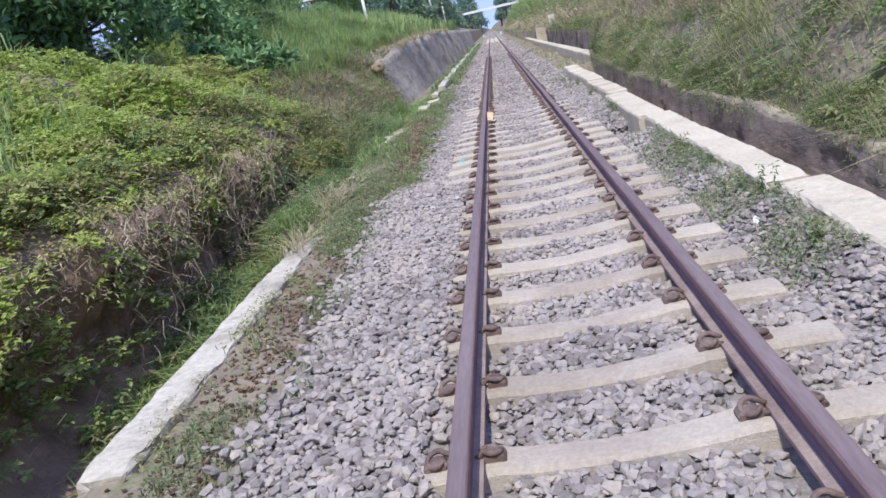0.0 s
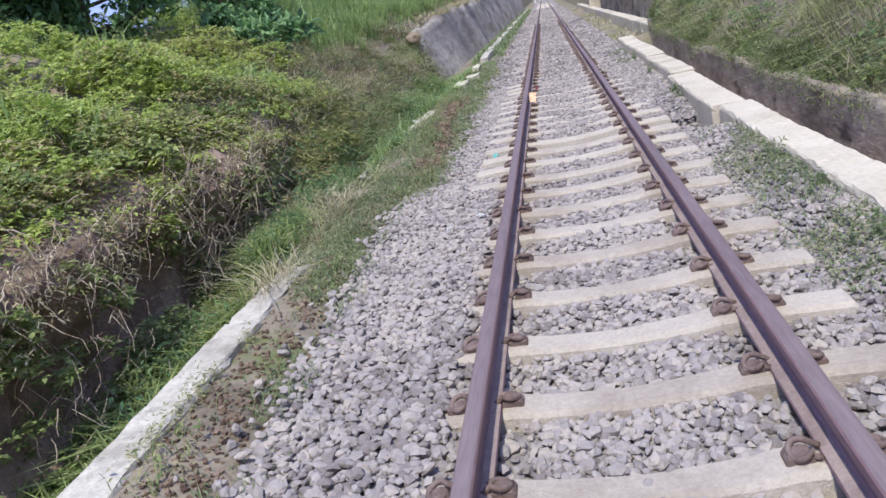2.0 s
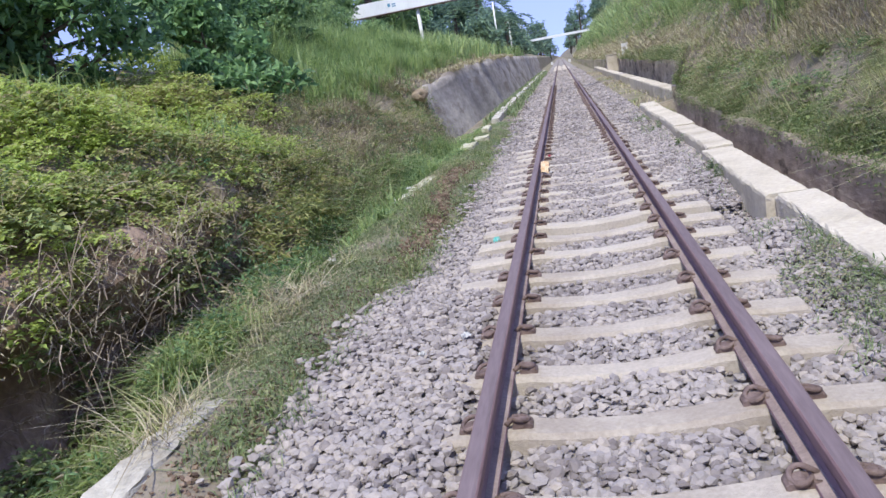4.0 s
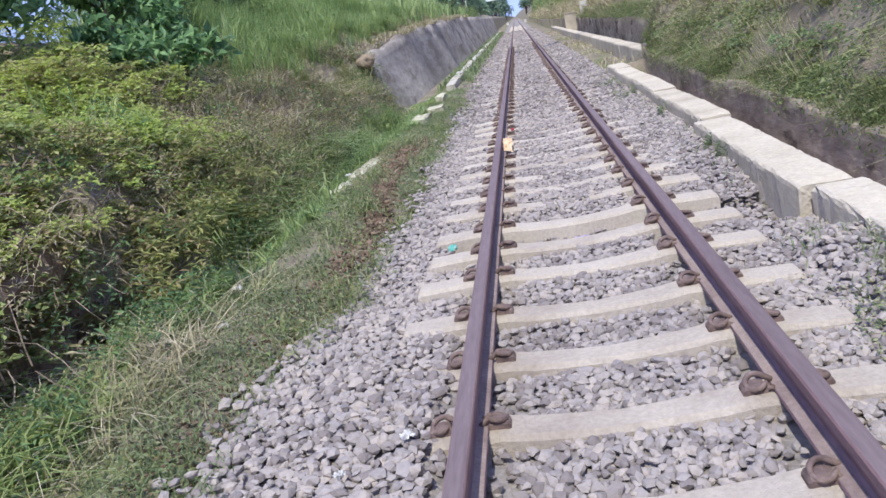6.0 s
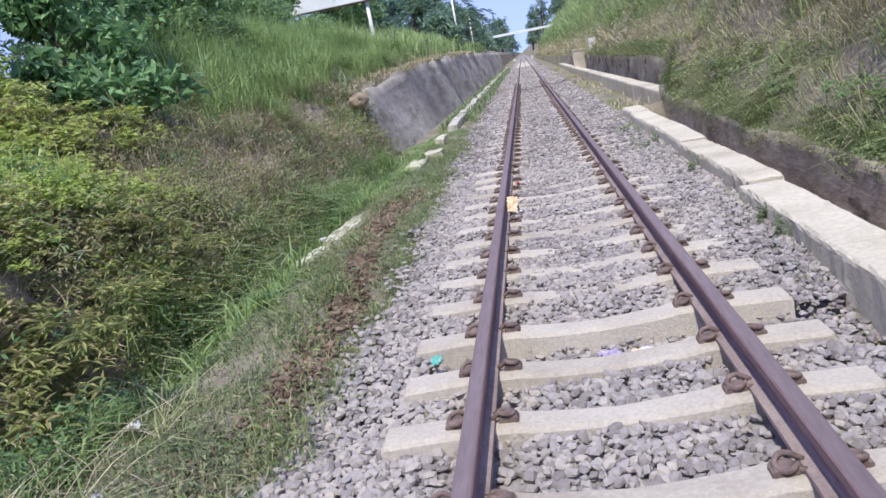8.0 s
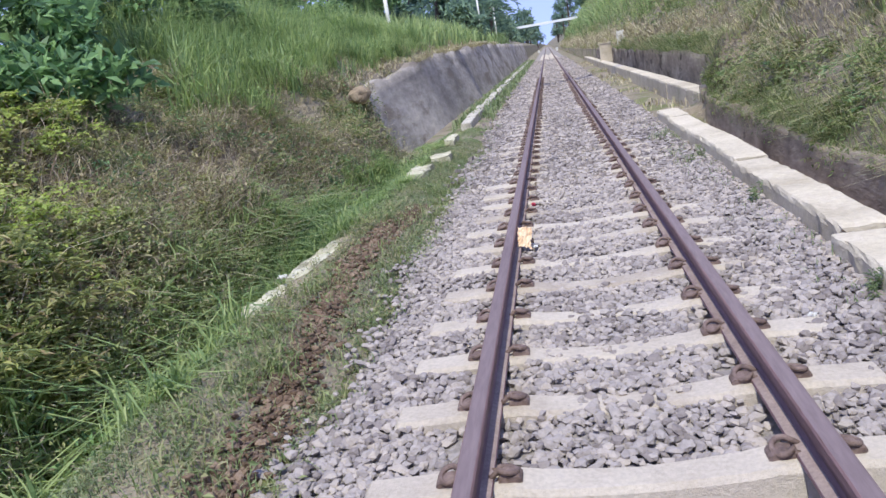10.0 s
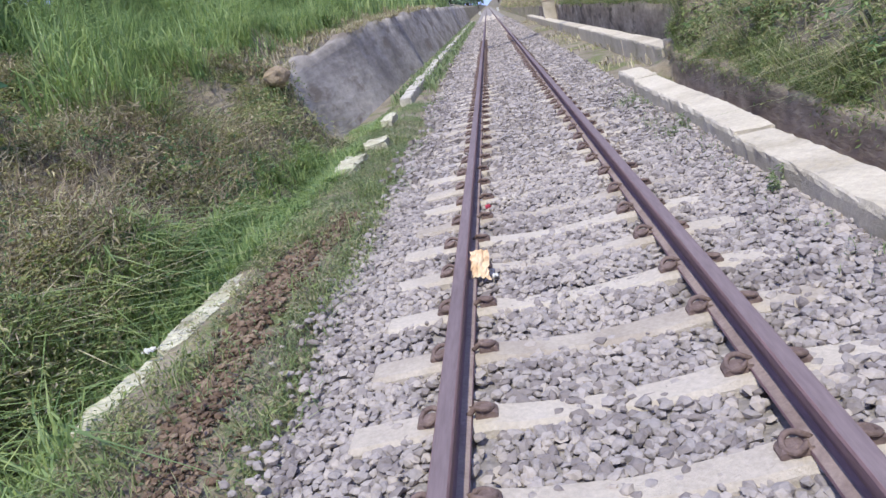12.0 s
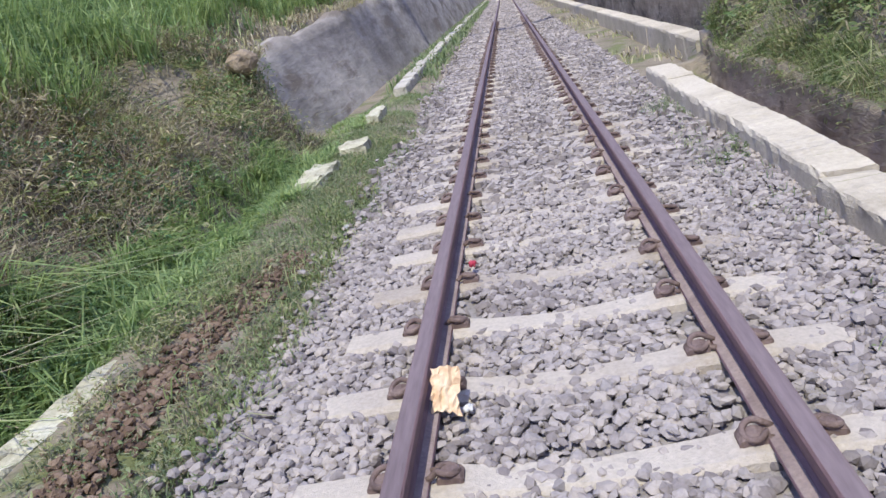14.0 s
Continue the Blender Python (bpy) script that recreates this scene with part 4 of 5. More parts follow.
    dk.append(cushions(x, y, cover_z(x, y) + 0.1, rng.uniform(0.16, 0.32, len(x)), 170, 0.05, rng))
    n = 26
    y = rng.uniform(9.6, 12.4, n)
    x = -2.78 + rng.normal(0, 0.12, n)
    ol.append(cushions(x, y, ground_z(x, y) + rng.uniform(0.1, 0.5, n), rng.uniform(0.12, 0.28, n), 150, 0.075, rng, 0.24))
    x, y = scatter(50, -3.3, -2.6, 9.8, 12.5, rng)
    ol.append(cushions(x, y, ground_z(x, y) + 0.03, rng.uniform(0.08, 0.2, len(x)), 80, 0.08, rng, 0.2))
    stuff("bank_creeper", ch, M_LUSH, "yellow-green creeper in leafy cushions covering the bank top", "creeper")
    # lumpy olive weeds over the middle bank
    x, y = scatter(130, -4.7, -2.7, 11.6, 20.4, rng, lambda x, y: 0.1 + 0.9 * (value_noise(x, y, 0.8, 70) > 0.48))
    ol.append(cushions(x, y, ground_z(x, y) + 0.02, rng.uniform(0.10, 0.30, len(x)), 110, 0.045, rng, 0.42))
    x, y = scatter(70, -3.4, -2.6, 11.8, 19.5, rng, lambda x, y: 0.1 + 0.9 * (value_noise(x, y, 0.7, 73) > 0.5))
    dk.append(cushions(x, y, ground_z(x, y) + 0.08, rng.uniform(0.10, 0.26, len(x)), 110, 0.045, rng, 0.45))
    # leafy weeds and grass in the ditch behind the kerb
    x, y = scatter(95, -3.0, -2.28, 4.6, 8.2, rng, lambda x, y: ss(4.6, 5.6, y))
    dk.append(cushions(x, y, ground_z(x, y) + rng.uniform(0, 0.08, len(x)), rng.uniform(0.08, 0.2, len(x)), 90, 0.07, rng, 0.22))
    x, y = scatter(5200, -3.0, -2.25, 4.4, 8.4, rng, lambda x, y: 0.25 + 0.75 * (value_noise(x, y, 0.4, 46) > 0.42))
    dk.append(blades(x, y, ground_z(x, y), rng.uniform(0.12, 0.36, len(x)), rng.uniform(0.005, 0.011, len(x)), rng, 0.6, 0.9))
    stuff("bank_olive_weeds", ol, M_OLIVE, "dull olive and brownish leaves on the bank edge and middle bank", "weeds")
    stuff("bank_undergrowth", dk, M_UNDER, "darker green leafy undergrowth hanging in the bank hollow", "weeds")
    ch = []
    x, y = scatter(5200, -7.5, -3.6, 1.5, 14, rng, lambda x, y: (value_noise(x, y, 0.9, 20) > 0.66) * 1.0)
    ch.append(blades(x, y, cover_z(x, y) + 0.12, rng.uniform(0.2, 0.6, len(x)), rng.uniform(0.008, 0.02, len(x)), rng, 0.45, 0.8))
    stuff("bank_grass", ch, M_TALL, "tufts of fresh grass pushing through the creeper", "grass")
    # dead stems and dry grass on the bank face and the middle bank
    def dry(x, y):
        face = ss(-3.5, -3.2, x) * ss(12, 11, y) * 0.35 * (value_noise(x, y, 0.6, 21) > 0.55) * (x > -2.75)
        mid = ss(11.5, 13.2, y) * ss(-6.0, -5.0, x) * ss(-2.7, -3.0, x) * (0.2 + 0.8 * (value_noise(x, y, 0.9, 22) > 0.40))
        return np.clip(face + mid, 0, 1)
    x, y = scatter(16000, -5.8, -2.6, 2, 21.5, rng, dry)
    L = rng.uniform(0.08, 0.34, len(x)) * (0.5 + value_noise(x, y, 0.7, 23))
    A = blades(x, y, ground_z(x, y) + 0.02, L, rng.uniform(0.005, 0.012, len(x)), rng, 1.4, 0.7, out=(0.25, -0.05))
    x, y = scatter(11000, -5.8, -2.65, 9, 21.5, rng, dry)
    B = leaves(x, y, ground_z(x, y) + rng.uniform(0.02, 0.3, len(x)), rng.uniform(0.02, 0.05, len(x)), rng, 0.8, 0.35)
    x, y = scatter(5200, -2.85, -2.0, 6.9, 10.2, rng, lambda x, y: 0.15 + 0.85 * (value_noise(x, y, 0.45, 68) > 0.5))
    S = blades(x, y, ground_z(x, y) + rng.uniform(0, 0.03, len(x)), rng.uniform(0.06, 0.22, len(x)), rng.uniform(0.003, 0.007, len(x)), rng, 1.6, 0.4)
    x, y = scatter(2600, -3.5, -2.55, 19.6, 21.6, rng)
    x, y = scatter(12000, -5.4, -3.0, 12.6, 19.0, rng, lambda x, y: (0.15 + 0.85 * (value_noise(x, y, 0.6, 49) > 0.45)) * ss(-5.4, -4.8, x))
    U = blades(x, y, ground_z(x, y) + rng.uniform(0, 0.05, len(x)), rng.uniform(0.08, 0.26, len(x)), rng.uniform(0.004, 0.009, len(x)), rng, 1.7, 0.4)
    x, y = scatter(2600, -3.5, -2.55, 19.6, 21.6, rng)
    T = blades(x, y, ground_z(x, y), rng.uniform(0.05, 0.2, len(x)), rng.uniform(0.005, 0.012, len(x)), rng, 1.0, 0.9)
    x, y = scatter(420, -5.6, -2.75, 11, 21.5, rng, dry)
    x, y = np.concatenate([x, rng.uniform(-2.72, -2.5, 40)]), np.concatenate([y, rng.uniform(2.6, 10.3, 40)])
    D = clumps(x, y, rng.uniform(0.08, 0.28, len(x)), 55, 0.085, rng, 0.2, 1.0)
    n = 420
    hy = rng.uniform(1.5, 10.1, n)
    hx = rng.uniform(-3.1, -2.88, n) + lip_shift(hy)
    E = blades(hx, hy, np.full(n, 0.50) + rng.normal(0, 0.08, n), -rng.uniform(0.06, 0.28, n), rng.uniform(0.003, 0.007, n), rng, 0.6, 0.3, out=(-0.2, 0))
    x, y = scatter(26000, -7, -3.05, 20.5, 60, rng, lambda x, y: ss(-7, -4.2, x))
    C = blades(x, y, ground_z(x, y), rng.uniform(0.06, 0.24, len(x)), rng.uniform(0.012, 0.03, len(x)), rng, 0.9, 0.9)
    y = rng.uniform(20.7, 60, 7000)
    x = lin(y, [20.75, 22, 30, 50, 120], [-3.22, -3.28, -3.36, -3.38, -3.38]) + rng.normal(0, 0.06, 7000)
    z = lin(y, [20.75, 22, 30, 50, 120], [0.95, 1.1, 1.52, 1.85, 1.85]) + rng.uniform(-0.05, 0.06, 7000)
    k = value_noise(x, y, 1.3, 80) > 0.38
    F = blades(x[k], y[k], z[k], rng.uniform(0.06, 0.24, k.sum()), rng.uniform(0.008, 0.02, k.sum()), rng, 0.7, 1.3, out=(0.35, 0))
    n = 5600
    y = rng.uniform(1.5, 10.5, n)
    k = value_noise(y * 0 + 1, y, 0.35, 81) > 0.22
    z = rng.uniform(0.26, 0.68, n)
    G = leaves(-2.88 + lip_shift(y) + rng.uniform(-0.12, 0.12, n), y, z, rng.uniform(0.025, 0.055, n), rng, 0.9, 0.28)
    stuff("dry_bank_grass", [A, B, C, D, E, F, G, S, T, U], M_DRY, "dry brown grass and dead stems on the bank face", "dry grass")
    x, y = scatter(9000, -4.2, -2.65, 8, 21, rng, lambda x, y: (value_noise(x, y, 0.8, 24) > 0.55) * ss(8, 12, y))
    A = leaves(x, y, ground_z(x, y) + rng.uniform(0.02, 0.55, len(x)) * value_noise(x, y, 0.6, 25), rng.uniform(0.03, 0.07, len(x)), rng, 0.7, 0.35)
    x, y = scatter(6000, -2.85, -2.5, 2.5, 12, rng, lambda x, y: (value_noise(x, y, 0.5, 26) > 0.6) * 0.6)
    B = leaves(x + rng.uniform(0, 0.2, len(x)), y, ground_z(x, y) + rng.uniform(0.02, 0.3, len(x)), rng.uniform(0.03, 0.07, len(x)), rng, 0.7, 0.45)
    x, y = scatter(700, -5.0, -2.6, 11.0, 21.0, rng, lambda x, y: 0.06 + 0.94 * (value_noise(x, y, 1.0, 64) > 0.56))
    n = 3000
    hy = rng.uniform(6.2, 10.7, n)
    hz = np.where(hy > 8.9, rng.uniform(-0.5, 0.45, n), rng.uniform(-0.5, -0.1, n))
    k = value_noise(hy, hz * 2, 0.3, 82) > 0.45
    H = leaves(-2.78 + 0.5 * (0.3 - hz[k]) * 0.5 + rng.uniform(-0.08, 0.14, k.sum()), hy[k], hz[k], rng.uniform(0.03, 0.065, k.sum()), rng, 0.6, 0.35)
    wx, wy = rng.uniform(-2.68, -2.32, 170), 10.8 - 4.4 * rng.random(170) ** 1.6
    I = clumps(wx, wy, rng.uniform(0.06, 0.22, 170), 50, 0.05, rng, 0.3, 1.3)
    wx, wy = rng.normal(-2.62, 0.08, 16), rng.normal(15.3, 0.25, 16)
    J = clumps(wx, wy, rng.uniform(0.12, 0.3, 16), 110, 0.06, rng, 0.3, 1.4)
    stuff("ditch_leafy_weeds", [H, I, J], M_BUSH, "leafy green weeds growing out of the hollow and ditch", "weeds")
    stuff("bank_mixed_weeds", [clumps(x, y, rng.uniform(0.08, 0.30, len(x)), 44, 0.066, rng, 0.36, 1.1)], M_MIXED, "dusty green weeds on the middle bank", "weeds")
    x, y = scatter(230, -5.0, -2.65, 9.5, 20.5, rng, lambda x, y: 0.25 + 0.75 * (value_noise(x, y, 1.0, 61) > 0.5))
    C = clumps(x, y, rng.uniform(0.08, 0.26, len(x)), 70, 0.045, rng, 0.35, 1.1)
    stuff("bank_weeds", [A, B, C], M_DARK, "dark green leafy weeds on the bank face", "weeds")
    # bare stems hanging over the ditch
    ch = []
    for i in range(240):
        y = rng.uniform(2.5, 19.5)
        x = rng.uniform(-3.5, -2.92)
        z = float(cover_z(x, y)) + 0.05
        n = 5
        p = np.array([x, y, z])
        d = np.array([rng.uniform(0.2, 1.0), rng.normal(0, 0.6), rng.uniform(0.2, 1.0)])
        ln = rng.uniform(0.03, 0.08)
        pts = []
        for k in range(n):
            pts.append(p.copy())
            p = p + d * ln
            d = d + np.array([0, rng.normal(0, 0.15), -0.35])
        pts = np.array(pts)
        w = rng.uniform(0.002, 0.0035)
        v = np.concatenate([pts - (0, w, 0), pts + (0, w, 0), pts + (0, 0, w * 1.5)])
        t = []
        for k in range(n - 1):
            for a, b in ((0, n), (n, 2 * n), (2 * n, 0)):
                t += [(a + k, b + k, b + k + 1), (a + k, b + k + 1, a + k + 1)]
        ch.append((v, np.array(t)))
    stuff("dead_stems", ch, M_TWIG, "bare pale dead stems hanging over the ditch", "twigs")
    # tangles of dead twigs over the hollow, on the near face and on the middle bank
    tw = []
    for n, x0, x1, y0, y1, s0, s1 in ((1500, -3.25, -2.72, 6.3, 10.6, 0.12, 0.40), (1100, -3.2, -2.62, 1.8, 6.4, 0.10, 0.36), (6800, -4.9, -2.8, 12.4, 18.6, 0.12, 0.42), (1700, -3.4, -2.6, 11.2, 15.5, 0.1, 0.34), (700, -4.6, -2.8, 10.8, 12.8, 0.1, 0.3), (2200, -4.0, -2.7, 18, 21, 0.1, 0.32), (1500, -3.75, -2.95, 2, 11, 0.1, 0.34)):
        x, y = scatter(n, x0, x1, y0, y1, rng, lambda x, y: 0.12 + 0.88 * (value_noise(x, y, 0.7, 71) > 0.45))
        z = cover_z(x, y) + rng.uniform(0.0, 0.18, len(x))
        hollow = (y < 10.5) & (x > -3.25)
        z = np.where(hollow, 0.66 - 1.1 * rng.random(len(x)) ** 1.7, z)
        x = np.where(hollow, rng.uniform(-2.98, -2.62, len(x)) - 0.05 * (z > 0.35) + lip_shift(y), x)
        tw.append(twigs(x, y, z, rng.uniform(s0, s1, len(x)), rng.uniform(0.0022, 0.0050, len(x)), rng))
    stuff("twig_tangle", tw, M_TWIG, "tangled grey-brown dead twigs on the bank face", "twigs")
    sp = []
    for n, x0, x1, y0, y1, h0, h1, lf in ((420, -3.2, -2.5, 10.9, 15.0, 0.25, 0.70, 0.036), (300, -4.3, -2.6, 14.5, 20.6, 0.2, 0.55, 0.036), (120, -2.7, -2.4, 6.3, 10.6, 0.15, 0.36, 0.036), (130, -2.7, -2.4, 2.6, 6.6, 0.12, 0.3, 0.034), (160, -4.6, -3.0, 11.2, 14.5, 0.15, 0.4, 0.036), (46, -1.98, -1.88, 3.6, 7.4, 0.06, 0.16, 0.022), (60, -2.0, -1.86, 12.6, 15.2, 0.08, 0.22, 0.026)):
        x, y = scatter(n, x0, x1, y0, y1, rng, lambda x, y: 0.2 + 0.8 * (value_noise(x, y, 0.6, 72) > 0.42))
        sp.append(sprigs(x, y, ground_z(x, y), rng.uniform(h0, h1, len(x)), lf, 36, rng))
    ts = []
    for cx, cy in zip(rng.uniform(-2.75, -2.4, 34), rng.uniform(10.8, 19.5, 34)):
        n = 70
        x, y = rng.normal(cx, 0.07, n), rng.normal(cy, 0.10, n)
        ts.append(blades(x, y, ground_z(x, y), rng.uniform(0.15, 0.42, n), rng.uniform(0.009, 0.018, n), rng, 0.5, 1.0))
    stuff("bank_tussocks", ts, M_TALL, "bright green grass tussocks on the lower bank", "grass")
    stuff("dusty_sprigs", sp, M_DUSTY, "upright dusty brown-green weeds along the ditch bank", "weeds")
    # tall grass on top of the bank
    def tall(x, y):
        return ss(16.4, 18.2, y + 0.8 * (x + 4)) * ss(-3.6, -4.6, x + 0.5 * (value_noise(x, y, 1.5, 27) - 0.5)) * (0.35 + 0.65 * (value_noise(x, y, 0.6, 28) > 0.35))
    cx, cy = scatter(2000, -9.5, -3.7, 12.5, 34, rng, tall)
    x, y = np.repeat(cx, 28) + rng.normal(0, 0.055, len(cx) * 28), np.repeat(cy, 28) + rng.normal(0, 0.055, len(cx) * 28)
    x, y = np.concatenate([x, scatter(8000, -9.5, -3.7, 12.5, 34, rng, tall)[0]]), y
    y = np.concatenate([y, rng.uniform(19, 34, len(x) - len(y))])
    L = rng.uniform(0.35, 1.15, len(x)) * (0.65 + 0.6 * value_noise(x, y, 1.1, 29)) * lin(x, [-6, -4.2, -3.6], [1.2, 0.8, 0.4])
    A = blades(x, y, ground_z(x, y), L, rng.uniform(0.011, 0.024, len(x)), rng, 0.45, 1.15)
    x, y = scatter(24000, -16, -3.8, 34, 95, rng, lambda x, y: ss(-3.7, -4.6, x))
    B = blades(x, y, ground_z(x, y), rng.uniform(0.5, 1.3, len(x)), rng.uniform(0.03, 0.07, len(x)), rng, 0.3, 0.8)
    stuff("tall_grass", [A, B], M_TALL, "tall fresh green reed-like grass on the bank", "tall grass")


plants_left()


def plants_right():
    rng = np.random.default_rng(41)
    # weeds along the foot of the drain kerb
    def foot(x, y):
        k = 1.33
        return ss(k - 0.35, k - 0.02, x) * (0.05 + 0.5 * (value_noise(x, y, 0.8, 32) > 0.55)) + 0.3 * ss(0.85, 1.1, x) * (y > 6.3) * (y < 9.5) * (value_noise(x, y, 0.5, 33) > 0.45)
    x, y = scatter(26000, 0.85, 1.36, 3.5, 21, rng, foot)
    A = blades(x, y, ballast_z(x, y) + 0.01, rng.uniform(0.02, 0.07, len(x)), rng.uniform(0.003, 0.007, len(x)), rng, 0.6, 0.6)
    B = leaves(x[::2], y[::2], ballast_z(x[::2], y[::2]) + rng.uniform(0.01, 0.07, len(x[::2])), rng.uniform(0.012, 0.03, len(x[::2])), rng, 0.6, 0.5)
    ch = [A, B]
    for cx, cy, h in ((1.31, 5.95, 0.24), (1.30, 5.5, 0.2), (1.28, 6.2, 0.16), (1.24, 4.9, 0.14), (1.30, 8.0, 0.15), (1.27, 11.8, 0.14), (1.28, 12.3, 0.13), (1.30, 14.6, 0.12), (1.33, 16.8, 0.13), (1.25, 7.2, 0.12)):
        for s in range(4):
            n = 34
            t = rng.random(n)
            sx, sy, tl = cx + rng.normal(0, 0.04), cy + rng.normal(0, 0.08), rng.uniform(0.6, 1.0)
            ch.append(leaves(np.full(n, sx) + rng.normal(0, 0.006, n), np.full(n, sy) + rng.normal(0, 0.006, n), float(ballast_z(np.array(sx), np.array(sy))) + t * h * tl, rng.uniform(0.02, 0.05, n), rng, 0.5, 0.28))
    x, y = scatter(15000, 0.86, 1.4, 4.6, 9.6, rng, lambda x, y: ss(0.86, 1.15, x) * ss(0.42, 0.62, value_noise(x, y, 0.7, 47)))
    stuff("drain_side_carpet", [leaves(x, y, ballast_z(x, y) + rng.uniform(0.01, 0.045, len(x)), rng.uniform(0.012, 0.034, len(x)), rng, 0.45, 0.45)], M_CARPET,
          "low grey-green weeds matted over the stones by the drain kerb", "weeds")
    stuff("drain_weeds", ch, M_GRASS, "small upright weeds along the drain kerb", "weeds")
    x, y = scatter(3600, 1.2, 2.25, 20.5, 60, rng, lambda x, y: 0.5 * (value_noise(x, y, 1.5, 34) > 0.4))
    A = blades(x, y, ground_z(x, y) + 0.05, rng.uniform(0.05, 0.2, len(x)), rng.uniform(0.01, 0.03, len(x)), rng, 0.6, 0.6)
    stuff("drain_side_grass", [A], M_DRY, "thin dry grass beside the outer drain kerb", "grass")
    # slope: leafy weeds low down, dry band, greener tops
    def at_slope(x, y):
        return x + np.where(y > 21.5, 0.7, 0.0)
    def in_band(x, y):
        e = x - np.where(y > 21.5, 3.0, 2.3)
        lo = lin(y, [4, 12, 16, 21, 21.6, 40, 190], [9, 0.85, 0.62, 0.45, 0.02, 0.0, 0.0]) + 0.35 * (value_noise(x, y, 0.8, 75) - 0.5)
        hi = lin(y, [12, 16, 21, 21.6, 40, 190], [1.0, 1.2, 1.25, 0.8, 0.8, 0.7]) + 0.6 * (value_noise(x, y, 1.1, 76) - 0.5)
        return (e > lo) & (e < hi)

    ch, dr, gr, tg = [], [], [], []
    for n, y0, y1, s in ((20000, 3.5, 16, 1.0), (24000, 16, 34, 1.35), (18000, 34, 80, 2.8), (7000, 80, 190, 6.0)):
        x, y = scatter(n, 2.2, 8.8, y0, y1, rng, lambda x, y: 0.35 + 0.65 * (value_noise(x, y, 0.7, 35) > 0.4))
        x = at_slope(x, y)
        e = x - np.where(y > 21.5, 3.0, 2.3)
        dry_band = (in_band(x, y) & (value_noise(x, y, 0.9, 36) > 0.12)) | (value_noise(x, y, 0.9, 37) > 0.74)
        h = (0.05 + 0.55 * value_noise(x, y, 0.6, 38) * value_noise(x, y, 1.8, 39)) * ss(2.1, 2.7, x)
        z = ground_z(x, y) + h * rng.random(len(x)) ** 0.25 + 0.02
        bx, by = scatter(int(26000 / s), 2.3, 5.0, max(y0, 11), y1, rng)
        bx = at_slope(bx, by)
        kb = in_band(bx, by)
        bx, by = bx[kb], by[kb]
        dr.append(blades(bx, by, ground_z(bx, by), rng.uniform(0.05, 0.2, len(bx)) * s, rng.uniform(0.005, 0.011, len(bx)) * s, rng, 0.9, 0.9, out=(-0.25, 0)))
        k = ~dry_band
        ch.append(leaves(x[k] - 0.1 * rng.random(k.sum()), y[k], z[k], rng.uniform(0.03, 0.07, k.sum()) * s, rng, 0.6, 0.42))
        k = dry_band
        dr.append(blades(x[k], y[k], ground_z(x[k], y[k]), rng.uniform(0.06, 0.22, k.sum()) * s, rng.uniform(0.004, 0.010, k.sum()) * s, rng, 0.9, 0.9, out=(-0.25, 0)))
        x, y = scatter(int(1400 if s < 2 else 420), 2.3, 8.9, y0, y1, rng, lambda x, y: (0.3 + 0.7 * (value_noise(x, y, 1.2, 62) > 0.45)) * lin(x, [2.3, 5, 9], [1.0, 0.7, 0.4]))
        x = at_slope(x, y)
        keep = ~in_band(x, y) | (rng.random(len(x)) < 0.06)
        x, y = x[keep], y[keep]
        e = x - np.where(y > 21.5, 3.0, 2.3)
        ch.append(clumps(x, y, rng.uniform(0.10, 0.32, len(x)) * (0.7 + 0.3 * s) * lin(e, [0, 0.8, 3, 6], [0.8, 1.0, 1.3, 1.8]), 50, 0.052 * s, rng, 0.42, 1.0))
        x, y = scatter(int(1300 if s < 2 else 420), 3.4, 7.5, y0, y1, rng, lambda x, y: (0.3 + 0.7 * (value_noise(x, y, 1.0, 65) > 0.42)) * lin(x, [3.5, 4.2, 9], [0.6, 1.0, 0.5]))
        x = at_slope(x, y)
        keep = ~in_band(x, y)
        x, y = x[keep], y[keep]
        k = 14
        tx, ty = np.repeat(x, k) + rng.normal(0, 0.12, len(x) * k), np.repeat(y, k) + rng.normal(0, 0.14, len(x) * k)
        tg.append(blades(tx, ty, ground_z(tx, ty), rng.uniform(0.25, 0.75, len(tx)) * (0.6 + 0.4 * s), rng.uniform(0.009, 0.018, len(tx)) * s, rng, 0.4, 1.0, out=(-0.15, 0)))
        m = n // 5
        x, y = scatter(m, 2.25, 9.2, y0, y1, rng, lambda x, y: 0.2 + 0.8 * (value_noise(x, y, 0.9, 40) > 0.5))
        x = at_slope(x, y)
        keep = ~in_band(x, y)
        x, y = x[keep], y[keep]
        gr.append(blades(x, y, ground_z(x, y), rng.uniform(0.12, 0.45, len(x)) * (0.6 + 0.5 * s) * lin(x, [2.2, 4, 7, 9], [0.7, 1.0, 1.3, 2.2]), rng.uniform(0.006, 0.014, len(x)) * s, rng, 0.45, 0.9, out=(-0.2, 0)))
    x, y = scatter(330, 2.3, 3.5, 4, 21, rng, lambda x, y: 0.1 + 0.9 * (value_noise(x, y, 0.8, 43) > 0.45))
    k = in_band(x, y)
    x, y = x[~k], y[~k]
    ch.append(cushions(x, y, ground_z(x, y) + 0.02, rng.uniform(0.09, 0.24, len(x)), 100, 0.05, rng, 0.45))
    x, y = scatter(120, 4.0, 8.0, 8, 36, rng, lambda x, y: 0.2 + 0.8 * (value_noise(x, y, 1.6, 44) > 0.5))
    bs = [cushions(x, y, ground_z(x, y) + 0.1, rng.uniform(0.25, 0.6, len(x)), 220, 0.09, rng, 0.5)]
    x, y = scatter(60, 2.5, 4.2, 6, 21, rng, lambda x, y: ~in_band(x, y) * 1.0)
